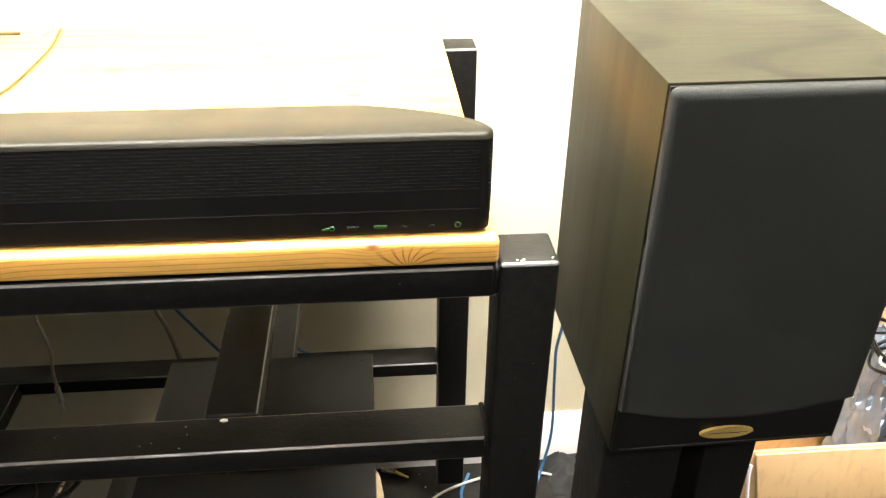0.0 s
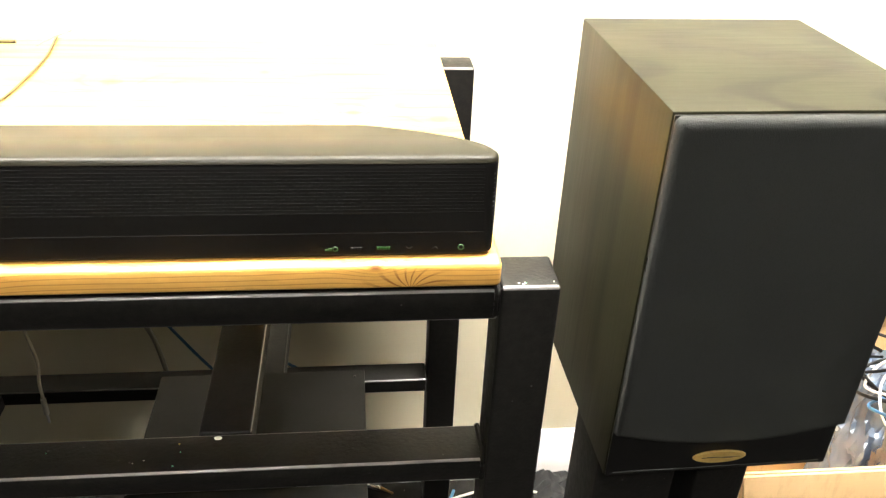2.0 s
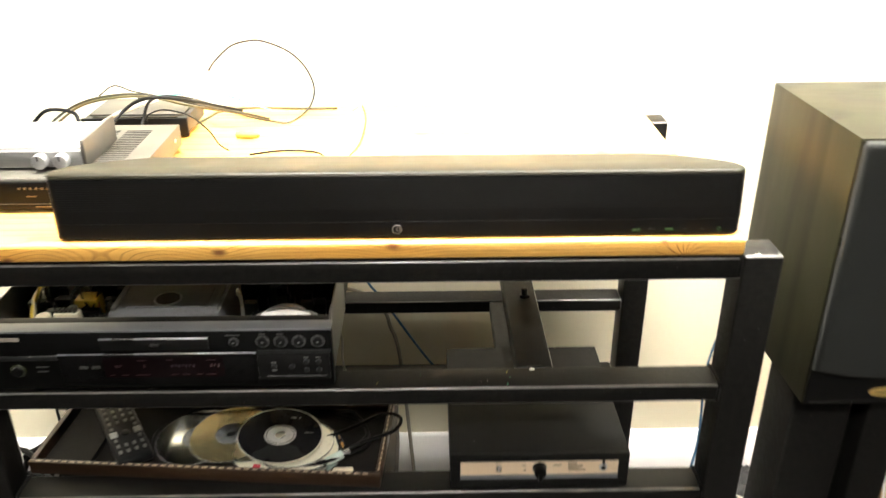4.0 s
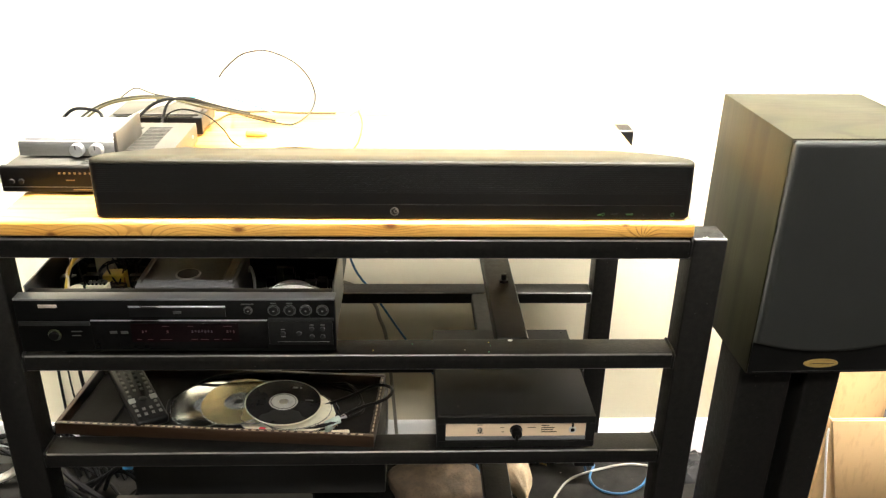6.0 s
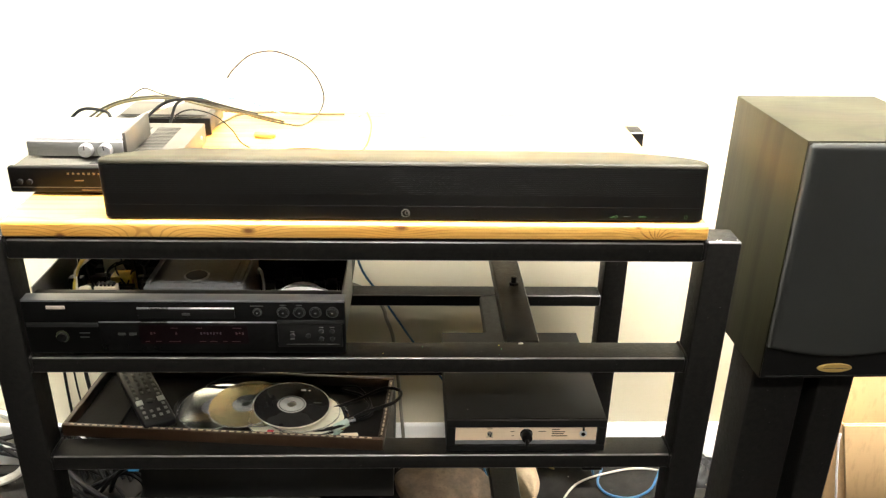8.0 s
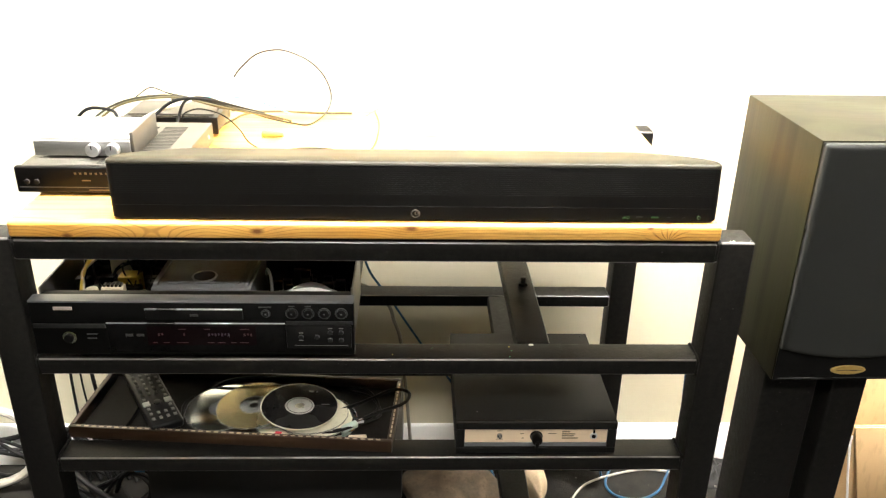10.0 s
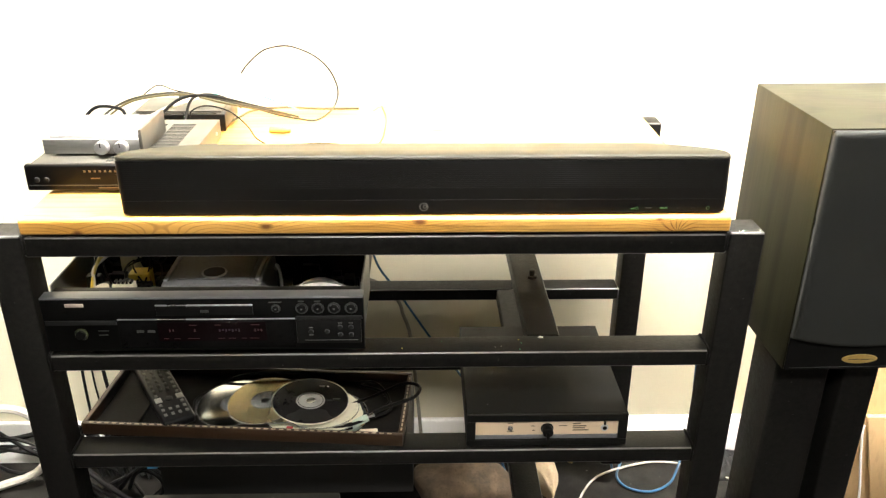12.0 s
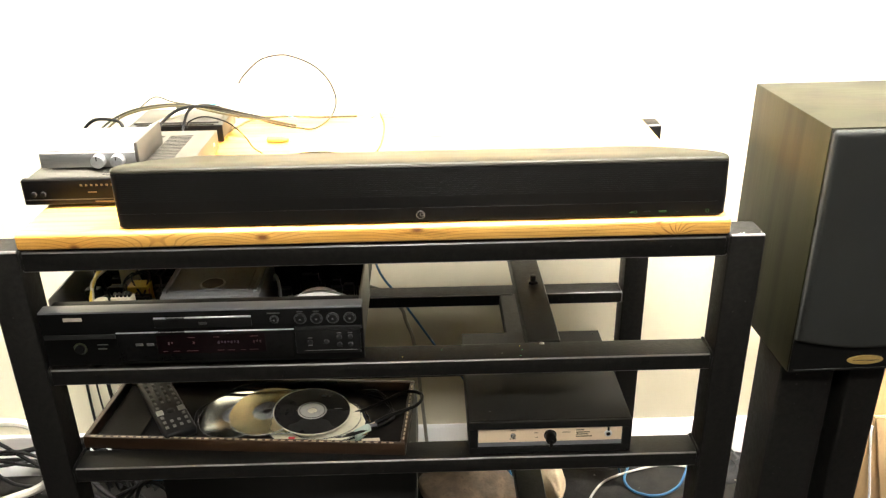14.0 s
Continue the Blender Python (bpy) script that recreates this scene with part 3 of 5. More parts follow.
for i in range(34):
    x, y = rng.uniform(-0.815, -0.70), rng.uniform(0.565, 0.665)
    h = rng.uniform(0.012, 0.045)
    if rng.random() < 0.5:
        part("capacitor", cyl((x, y, 0.7145 + h / 2), "z", rng.uniform(0.004, 0.009), h, 14, 0.0008), rng.choice((M_BLACK, M_BLACK, M_PCB, M_COPPER)), dvd)
    else:
        w = rng.uniform(0.005, 0.013)
        part("board_component", box(x - w, x + w, y - w * 0.6, y + w * 0.6, 0.7145, 0.7145 + h, 0.0008, 1), rng.choice((M_BLACK, M_BLACK, M_PCB, M_BLACK)), dvd)
trafo = part("transformer", box(-0.752, -0.722, 0.60, 0.625, 0.7145, 0.765, 0.002), M_YELLOW, dvd, "yellow wrapped transformer")
part("transformer_core", box(-0.757, -0.717, 0.592, 0.5995, 0.7145, 0.755, 0.001), M_BLACK, trafo)
part("connector_block", box(-0.758, -0.728, 0.552, 0.567, 0.745, 0.772, 0.001), M_CREAM, dvd, "cream wire connector")
part("connector_block", box(-0.775, -0.748, 0.64, 0.655, 0.745, 0.775, 0.001), M_CREAM, dvd, "cream wire connector")
part("white_capacitor", cyl((-0.772, 0.555, 0.764), "z", 0.009, 0.012, 20, 0.002), M_CREAM, dvd)
for k in range(5):
    part("connector_pin", box(-0.7555 + k * 0.0055, -0.7525 + k * 0.0055, 0.5545, 0.5645, 0.7725, 0.7755, 0), M_BLACK, dvd)
for k in range(3):
    part("yellow_lead", tube([(-0.800 + k * 0.003, 0.668, 0.770), (-0.7985 + k * 0.0025, 0.63, 0.782 - k * 0.002), (-0.793 - k * 0.001, 0.59, 0.779), (-0.789 + k * 0.0012, 0.565, 0.772), (-0.785 + k * 0.002, 0.548, 0.764)], 0.0024, 6), M_YELLOW if k < 2 else M_CREAM, dvd)
for k in range(9):
    x = rng.uniform(-0.80, -0.70)
    part("lead", tube([(x, 0.668, 0.75), (x + rng.uniform(-0.02, 0.02), 0.645, rng.uniform(0.765, 0.78)), (x + rng.uniform(-0.03, 0.03), 0.62, rng.uniform(0.755, 0.775)), (x + rng.uniform(-0.03, 0.03), 0.57, 0.74)], 0.0013, 6), rng.choice((M_BLACK, M_BLACK, M_BLACK, M_CREAM)), dvd)
drive = part("disc_drive", box(-0.688, -0.548, 0.548, 0.672, 0.703, 0.7745, 0.003), M_DRIVE, dvd, "grey plastic disc drive")
part("drive_plate", box(-0.668, -0.566, 0.560, 0.668, 0.775, 0.7775, 0.001), M_DRIVE, drive)
part("clamp_ring", ring((-0.619, 0.578, 0.7785), "z", 0.0165, 0.0014, 28), M_GREYSTEEL, drive, "bright clamp ring")
part("clamp", cyl((-0.619, 0.578, 0.7785), "z", 0.0152, 0.002, 24), M_BLACK, drive)
for x in (-0.682, -0.554):
    part("drive_rail", box(x - 0.003, x + 0.003, 0.553, 0.67, 0.7755, 0.780, 0.001), M_DRIVE, drive)
part("signal_board", box(-0.535, -0.412, 0.556, 0.67, 0.712, 0.714, 0), M_PCB, dvd)
for i in range(26):
    x, y = rng.uniform(-0.53, -0.416), rng.uniform(0.60, 0.665)
    h, w = rng.uniform(0.008, 0.05), rng.uniform(0.003, 0.009)
    part("board_component", box(x - w, x + w, y - w * 0.6, y + w * 0.6, 0.7145, 0.7145 + h, 0.0008, 1), rng.choice((M_BLACK, M_BLACK, M_PCB)), dvd)
part("ribbon_cable", tube([(-0.535, 0.60, 0.772), (-0.53, 0.585, 0.786), (-0.523, 0.57, 0.776), (-0.522, 0.56, 0.74)], 0.0022, 8), M_GREYSTEEL, dvd)
part("ribbon_loop", tube([(-0.518, 0.565, 0.745), (-0.50, 0.572, 0.758), (-0.465, 0.577, 0.763), (-0.43, 0.570, 0.757), (-0.42, 0.565, 0.745)], 0.0022, 8), M_GREYSTEEL, dvd, "grey cable loop")
part("white_flex", moved(annulus_simple(0.012, 0.040, 0.0016), pose(-0.468, 0.549, 0.745, 32, 0, 0)), M_PAPERWHITE, dvd, "curved white flex cable")
fy = DY0 - 0.0012
part("tray_door", box(-0.682, -0.551, fy, DY0 + 0.002, 0.7525, 0.7665, 0.0008), M_GLOSS, panel)
part("tray_strip", box(-0.682, -0.551, fy - 0.0006, DY0, 0.7675, 0.7695, 0.0005, 1), M_SILVER, panel, "silver strip over the tray")
window = part("display_window", box(-0.736, -0.497, fy, DY0 + 0.002, 0.7015, 0.7455, 0.001), M_SMOKE, panel, "dark display window")
part("window_strip", box(-0.736, -0.495, fy - 0.0006, DY0, 0.7463, 0.7476, 0.0003, 1), M_SILVER, panel, "thin silver line")
# thin plate that carries the painted red haze behind the digits
part("display_field", box(-0.683, -0.535, fy - 0.0002, fy + 0.001, 0.7130, 0.7425, 0.0002, 1), M_HAZE, window, "dim red display field")
for k, (x, n) in enumerate(((-0.668, 2), (-0.634, 1), (-0.600, 7), (-0.552, 3))):
    part("display_digit", join(*[box(x + j * 0.0044, x + 0.0022 + j * 0.0044, fy - 0.0005, fy + 0.001, 0.7275 + 0.0012 * (j % 2), 0.7315, 0.0002, 1) for j in range(n)]), M_BLUE if k == 2 else M_RED, window)
for x, w, z in ((-0.676, 0.006, 0.7165), (-0.662, 0.008, 0.7165), (-0.644, 0.016, 0.7165), (-0.602, 0.009, 0.7165), (-0.588, 0.010, 0.7165), (-0.570, 0.007, 0.7165), (-0.558, 0.012, 0.7165), (-0.640, 0.010, 0.7375), (-0.605, 0.008, 0.7375), (-0.556, 0.012, 0.7375)):
    part("display_mark", box(x, x + w, fy - 0.0005, fy + 0.001, z, z + 0.0009, 0, 1), M_RED, window)
part("fascia_ledge", box(DX0 + 0.002, -0.7375, fy, DY0 + 0.001, 0.7385, 0.7455, 0.0008), M_LEDGE, panel, "dim grey ledge")
part("fascia_ledge", box(-0.4935, DX1 - 0.002, fy, DY0 + 0.001, 0.7452, 0.7505, 0.0008), M_LEDGE, panel, "dim grey ledge")
for x in (-0.712, -0.697):
    part("disc_mark", box(x, x + 0.010, fy - 0.0004, fy + 0.001, 0.7265, 0.7305, 0.0003, 1), M_GREYMARK, window)
part("maker_plate", box(-0.803, -0.778, fy, DY0 + 0.001, 0.7665, 0.7715, 0.0006), M_PEACH, panel, "pale maker's plate")
part("tray_mark", box(-0.622, -0.611, fy - 0.0004, fy + 0.001, 0.7575, 0.7615, 0.0003, 1), M_GREYMARK, panel)
for x, r in ((-0.520, 0.0055), (-0.485, 0.0078), (-0.463, 0.0078), (-0.441, 0.0078), (-0.418, 0.0078)):
    b = part("button", cyl((x, DY0 - 0.0012, 0.7625), "y", r * 0.78, 0.004, 24, 0.0006), M_GLOSS, panel)
    part("button_ring", ring((x, DY0 - 0.0004, 0.7625), "y", r, 0.0009, 26), M_GREYMARK, b)
    part("button_mark", box(x - 0.0012, x + 0.0012, DY0 - 0.0036, DY0 - 0.003, 0.7616, 0.7634, 0), M_PRINT, b)
for x0, x1, z in ((-0.529, -0.512, 0.7715), (-0.489, -0.481, 0.7728), (-0.467, -0.459, 0.7728)):
    part("button_caption", box(x0, x1, fy - 0.0002, fy + 0.001, z, z + 0.0012, 0), M_GREYMARK, panel)
part("button_panel", box(-0.494, -0.405, fy, DY0 + 0.001, 0.7075, 0.7445, 0.001), M_GLOSS, panel)
for x, z in ((-0.474, 0.7265), (-0.452, 0.7265), (-0.434, 0.7335), (-0.419, 0.7335), (-0.434, 0.7215), (-0.419, 0.7215)):
    part("small_button", cyl((x, fy - 0.001, z), "y", 0.0034, 0.003, 16, 0.0005), M_LEDGE, panel)
for x, z in ((-0.474, 0.7265), (-0.434, 0.7335), (-0.419, 0.7335), (-0.474, 0.715)):
    part("button_caption", box(x - 0.003, x + 0.003, fy - 0.0003, fy + 0.001, z + 0.0055, z + 0.0066, 0), M_PRINT, panel)
part("red_line", box(-0.483, -0.410, fy - 0.0003, fy + 0.001, 0.7125, 0.7130, 0), M_PRINT, panel)
knob = part("power_knob", cyl((-0.788, DY0 - 0.002, 0.724), "y", 0.0066, 0.006, 28, 0.001), M_GLOSS, panel)
part("knob_ring", ring((-0.788, DY0 - 0.0004, 0.724), "y", 0.0080, 0.0011, 28), M_KEYRING, knob)
part("power_caption", join(box(-0.764, -0.750, fy - 0.0002, fy + 0.001, 0.729, 0.7302, 0), box(-0.764, -0.752, fy - 0.0002, fy + 0.001, 0.7225, 0.7237, 0)), M_GREYMARK, panel)

# ---- amplifier on the lower shelf ----
M_AMP = surface("black_crackle_steel", (0.006, 0.006, 0.006), (0.0085, 0.0085, 0.008), 0.55, fine=500, bump=0.25, spec=0.15, specks=(16, 0.03, (0.5, 0.5, 0.48)))
M_BEIGE = surface("brushed_champagne_panel", (0.74, 0.585, 0.41), (0.78, 0.625, 0.45), 0.4, metal=0.15, stretch=(0.1, 1, 1), fine=500, bump=0.05)
AX0, AX1, AY0, AY1, AZ0, AZ1 = -0.256, -0.016, 0.507, 0.767, 0.5195, 0.575
amp = thing("amplifier", Matrix.Translation(((AX0 + AX1) / 2, (AY0 + AY1) / 2, 0.517)), "small black steel amplifier with a champagne front panel", "amplifier")
part("case", box(AX0, AX1, AY0 + 0.006, AY1, AZ0, AZ1, 0.0012), M_AMP, amp)
rim = [(AX0, AX1, 0.5625, AZ1), (AX0, AX1, AZ0, 0.530), (AX0, AX0 + 0.013, 0.530, 0.5625), (AX1 - 0.013, AX1, 0.530, 0.5625)]
for k, (x0, x1, z0, z1) in enumerate(rim):
    part("front_frame", box(x0, x1, AY0, AY0 + 0.0058, z0 + 0.0002, z1 - 0.0002, 0.0006, 1), M_AMP, amp)
face = part("front_panel", box(AX0 + 0.0135, AX1 - 0.0135, AY0 + 0.003, AY0 + 0.0055, 0.5375, 0.5615, 0.0003, 1), M_BEIGE, amp, "champagne front panel")
part("lower_strip", box(AX0 + 0.0135, AX1 - 0.0135, AY0 + 0.0025, AY0 + 0.0055, 0.5305, 0.5365, 0.0003, 1), M_EDGE, amp, "grey lower strip")
ay = AY0 + 0.003
part("toggle_base", cyl((-0.191, ay - 0.001, 0.5505), "y", 0.0042, 0.004, 6, 0.0004), M_SILVER, face)
part("toggle_lever", cyl((-0.191, ay - 0.0055, 0.5522), "y", 0.0016, 0.008, 12, 0.0004), M_SILVER, face)
kn = part("volume_knob", cyl((-0.136, ay - 0.007, 0.5495), "y", 0.0080, 0.014, 30, 0.0014), M_BLACK, face, "black volume knob")
part("knob_skirt", cyl((-0.136, ay - 0.0012, 0.5495), "y", 0.0095, 0.0022, 30, 0.0005), M_BLACK, kn)
part("knob_pointer", box(-0.1385, -0.1335, ay - 0.016, ay - 0.013, 0.538, 0.5495, 0.0008), M_BLACK, kn)
part("phono_jack", cyl((-0.050, ay - 0.001, 0.550), "y", 0.0055, 0.003, 20, 0.0005), M_SILVER, face, "silver jack socket")
part("jack_hole", cyl((-0.050, ay - 0.0022, 0.550), "y", 0.0032, 0.002, 16), M_BLACK, face)
part("jack_clip", box(-0.0515, -0.0485, ay - 0.003, ay, 0.5555, 0.561, 0.0005), M_BLACK, face)
for w, z in ((0.012, 0.556), (0.020, 0.552), (0.018, 0.5485), (0.024, 0.5445)):
    part("print_bar", box(-0.0975, -0.0975 + w, ay - 0.0004, ay + 0.001, z, z + 0.0016, 0), M_DARKBAR, face)
for x, w, z in ((-0.196, 0.010, 0.543), (-0.195, 0.008, 0.558), (-0.160, 0.006, 0.553), (-0.118, 0.012, 0.553), (-0.158, 0.004, 0.545)):
    part("print_bar", box(x, x + w, ay - 0.0004, ay + 0.001, z, z + 0.001, 0), M_DARKBAR, face)
for x in (AX0 + 0.02, AX1 - 0.02):
    for y in (0.52, 0.745):
        part("foot", cyl((x, y, 0.5183), "z", 0.007, 0.0024, 16), M_BLACK, amp)
part("screw", cyl((AX1 - 0.012, AY1 - 0.012, AZ1 + 0.0006), "z", 0.0014, 0.0015, 12), M_GREYMARK, amp)

# ---- wooden tray with discs, remote and leads ----
M_TRAY = surface("dark_brown_wood", (0.020, 0.0105, 0.005), (0.032, 0.0165, 0.0075), 0.38, stretch=(0.1, 1, 1), big=20, fine=200, bump=0.15)
M_TRAYIN = surface("dark_tray_lining", (0.0055, 0.005, 0.0047), (0.011, 0.010, 0.0093), 0.6, fine=200, bump=0.15, spec=0.1)
M_INLAY = surface("pale_inlay", (0.32, 0.27, 0.20), rough=0.5, bump=0)
TM = pose(-0.590, 0.6155, 0.517, 0, 0, -4.55)
TW, TD, TH = 0.246, 0.085, 0.0205
tray = thing("wooden_tray", TM, "dark brown wooden tray with a dashed inlay rim", "tray", local=True)
part("bottom", box(-TW + 0.008, TW - 0.008, -TD + 0.008, TD - 0.008, 0.0, 0.004, 0), M_TRAYIN, tray, "black tray lining")
part("rim", box(-TW, TW, -TD, -TD + 0.0075, 0.0, TH, 0.0012), M_TRAY, tray)
part("rim", box(-TW, TW, TD - 0.0075, TD, 0.0, TH, 0.0012), M_TRAY, tray)
part("rim", box(-TW, -TW + 0.0075, -TD + 0.0078, TD - 0.0078, 0.0, TH, 0.0012), M_TRAY, tray)
part("rim", box(TW - 0.0075, TW, -TD + 0.0078, TD - 0.0078, 0.0, TH, 0.0012), M_TRAY, tray)
part("divider", box(-0.168, -0.165, -TD + 0.008, TD - 0.008, 0.0042, 0.012, 0.0005), M_TRAYIN, tray)
for k in range(40):
    u = -TW + 0.012 + k * (2 * TW - 0.024) / 40
    part("inlay", box(u, u + 0.0068, -TD + 0.0022, -TD + 0.0046, TH - 0.0006, TH + 0.0004, 0), M_INLAY, tray)
for k in range(14):
    v = -TD + 0.012 + k * (2 * TD - 0.024) / 14
    part("inlay", box(TW - 0.0046, TW - 0.0022, v, v + 0.0068, TH - 0.0006, TH + 0.0004, 0), M_INLAY, tray)

M_RUBBER = surface("grey_rubber_key", (0.11, 0.11, 0.105), rough=0.6)
M_RC = surface("dark_remote_plastic", (0.005, 0.005, 0.0055), rough=0.45, fine=300, spec=0.25)
M_LIGHTKEY = surface("light_grey_key", (0.30, 0.30, 0.285), rough=0.5)
rc = thing("remote_control", TM @ pose(-0.149, 0.0, 0.014, -3, 3, -54), "slim black remote control with many grey keys", "remote control", local=True)
part("case", box(-0.088, 0.088, -0.0245, 0.0245, 0.0, 0.016, 0.005, 3), M_RC, rc)
for i in range(12):
    for j in range(4):
        u, v = -0.078 + i * 0.0135, -0.0165 + j * 0.011
        if i == 8 and j in (0, 3):
            part("key", box(u - 0.0060, u + 0.0060, v - 0.0052, v + 0.0052, 0.0155, 0.0178, 0.0008), M_LIGHTKEY, rc, "light grey key")
        elif i == 0 and j == 3:
            part("key", box(u - 0.0042, u + 0.0042, v - 0.0036, v + 0.0036, 0.0155, 0.0178, 0.0008), M_LIGHTKEY, rc, "light grey power key")
        elif i == 0 or (i in (7, 8, 9) and j in (1, 2)):
            continue
        else:
            part("key", box(u - 0.0033, u + 0.0033, v - 0.0024, v + 0.0024, 0.0155, 0.0172, 0.0006), M_RUBBER, rc)
part("key", cyl((-0.078 + 8 * 0.0135, 0.0, 0.0164), "z", 0.0062, 0.002, 20, 0.0006), M_RC, rc, "black round key")

M_MIRRORDISC = surface("silver_disc", (0.84, 0.86, 0.86), (0.76, 0.80, 0.80), 0.09, metal=1.0, bump=0, spread=0.04)
M_GOLDDISC = surface("gold_disc", (0.78, 0.68, 0.42), (0.72, 0.61, 0.36), 0.25, metal=0.95, bump=0, spread=0.05)
M_DISCBLACK = surface("black_printed_disc", (0.005, 0.005, 0.0055), rough=0.22, bump=0, spec=0.1)
M_HUBWHITE = surface("pale_grey_hub_print", (0.30, 0.30, 0.285), rough=0.35, bump=0)
M_DISCCREAM = surface("cream_printed_disc", (0.62, 0.60, 0.48), rough=0.35, bump=0)
M_CLEAR, nt, bs = nodes_of("clear_polycarbonate")
bs.inputs["Base Color"].default_value = (0.85, 0.88, 0.9, 1)
bs.inputs["Roughness"].default_value = 0.08
bs.inputs["Transmission Weight"].default_value = 0.85


def annulus(r0, r1, z0, z1, n=56):
    rings = []
    bm = bmesh.new()
    rows = [[bm.verts.new((r * math.cos(2 * math.pi * i / n), r * math.sin(2 * math.pi * i / n), z)) for i in range(n)] for r, z in ((r0, z0), (r1, z0), (r1, z1), (r0, z1))]
    for k in range(4):
        a, b = rows[k], rows[(k + 1) % 4]
        for i in range(n):
            bm.faces.new((a[i], a[(i + 1) % n], b[(i + 1) % n], b[i]))
    bmesh.ops.recalc_face_normals(bm, faces=bm.faces[:])
    return bm


def disc(m, material, label, printed=False):
    d = thing("compact_disc", TM @ m, label, "compact disc", "discs in the tray", local=True)
    part("data_ring", annulus(0.0225, 0.0585, 0.0, 0.0012), material, d)
    part("hub", annulus(0.0075, 0.0222, 0.0, 0.0012), M_CLEAR if not printed else M_HUBWHITE, d, "clear hub" if not printed else "silver hub")
    part("edge", annulus(0.0587, 0.060, 0.0, 0.0012), M_CLEAR if not printed else M_DISCCREAM, d)
    if printed:
        part("label_bar", join(box(0.012, 0.020, 0.036, 0.040, 0.0012, 0.0014, 0), box(0.024, 0.027, 0.036, 0.039, 0.0012, 0.0014, 0), box(0.034, 0.046, 0.004, 0.005, 0.0012, 0.0014, 0)), M_PRINT, d, "pale bars of print")
        part("hub_ring", ring((0, 0, 0.0014), "z", 0.0195, 0.0006, 30), M_GREYMARK, d)
    return d


disc(pose(-0.028, -0.016, 0.018, 1, -4, 10), M_MIRRORDISC, "silver compact disc lying in the tray")
disc(pose(0.020, -0.012, 0.0225, -2, -4, 60), M_GOLDDISC, "gold-tinted compact disc leaning on others")
disc(pose(0.042, -0.006, 0.0150, -2, 4, 30), M_MIRRORDISC, "silver compact disc half hidden under others")
low_disc = disc(pose(0.080, -0.017, 0.0085, 3, 2, 0), M_DISCCREAM, "pale compact disc with coloured print under a pile")
for x0, mat_ in ((-0.016, surface("red_print", (0.5, 0.03, 0.05), rough=0.4, bump=0)), (0.008, surface("green_print", (0.01, 0.22, 0.12), rough=0.4, bump=0))):
    part("print_patch", box(x0, x0 + 0.010, -0.053, -0.040, 0.0012, 0.0015, 0), mat_, low_disc)
disc(pose(0.126, -0.022, 0.0085, 3, 4, 30), M_MIRRORDISC, "silver compact disc at the bottom of a pile")
disc(pose(0.118, -0.019, 0.0115, 3, 4, 80), M_DISCCREAM, "cream printed compact disc in a pile")
disc(pose(0.110, -0.017, 0.0145, 3, 4, 120), M_DISCCREAM, "cream printed compact disc near the top of a pile")
disc(pose(0.095, -0.021, 0.0310, 1, 4, 8), M_DISCBLACK, "black printed compact disc on top of the pile", True)
M_LEAD = surface("black_cable", (0.0045, 0.0045, 0.0045), rough=0.5, bump=0, spec=0.12)
M_WLEAD = surface("white_cable", (0.38, 0.36, 0.31), rough=0.45, bump=0)
M_BLEAD = surface("blue_cable", (0.012, 0.072, 0.155), rough=0.45, bump=0)
M_OLIVE = surface("olive_cable", (0.016, 0.015, 0.008), rough=0.45, bump=0)
M_YLEAD = surface("straw_cable", (0.065, 0.052, 0.018), rough=0.45, bump=0)
M_GLEAD = surface("grey_cable", (0.20, 0.185, 0.15), rough=0.5, bump=0)


def tl(*p):
    return [tuple(TM @ Vector(q)) for q in p]


def cable(points, r, material, label, name="cable", group=""):
    return solid(name, tube(points, r), material, label, "cable", group)


cable(tl((-0.085, -0.05, 0.010), (-0.095, 0.0, 0.012), (-0.07, 0.03, 0.014), (-0.03, 0.045, 0.03), (0.05, 0.05, 0.036), (0.12, 0.06, 0.03)), 0.0026, M_LEAD, "thin black lead looping behind the discs in the tray")
cable(tl((0.13, -0.062, 0.009), (0.17, -0.045, 0.012), (0.21, -0.02, 0.022), (0.255, 0.0, 0.030), (0.262, 0.030, 0.030), (0.235, 0.040, 0.028), (0.19, 0.02, 0.016), (0.15, 0.0, 0.010)), 0.0027, M_LEAD, "black lead looping over the tray's rim")
cable(tl((0.10, -0.072, 0.010), (0.15, -0.06, 0.013), (0.19, -0.04, 0.016), (0.22, -0.01, 0.014), (0.20, 0.04, 0.010), (0.16, 0.06, 0.008)), 0.0024, M_LEAD, "black lead coiled in the tray")
cable(tl((0.16, 0.07, 0.008), (0.19, 0.05, 0.020), (0.215, 0.01, 0.014), (0.185, -0.02, 0.009), (0.165, 0.02, 0.008)), 0.0022, M_LEAD, "black lead coiled in the tray")
plug = thing("cable_plug", TM @ pose(0.180, -0.042, 0.010, 0, -12, 28), "pale green plastic plug lying in the tray", "plug", local=True)
M_MINT = surface("pale_green_plastic", (0.50, 0.60, 0.54), rough=0.4)
part("plug_body", box(-0.016, 0.010, -0.006, 0.006, 0.0, 0.009, 0.003, 3), M_MINT, plug)
part("plug_tip", box(0.0102, 0.020, -0.004, 0.004, 0.002, 0.007, 0.0008), M_SILVER, plug)
clip = solid("cream_connector", moved(box(-0.014, 0.014, -0.006, 0.006, 0.0, 0.008, 0.002), TM @ pose(0.192, -0.068, 0.006, 0, 0, 8)), M_CREAM, "small cream plastic connector lying in the tray", "connector")


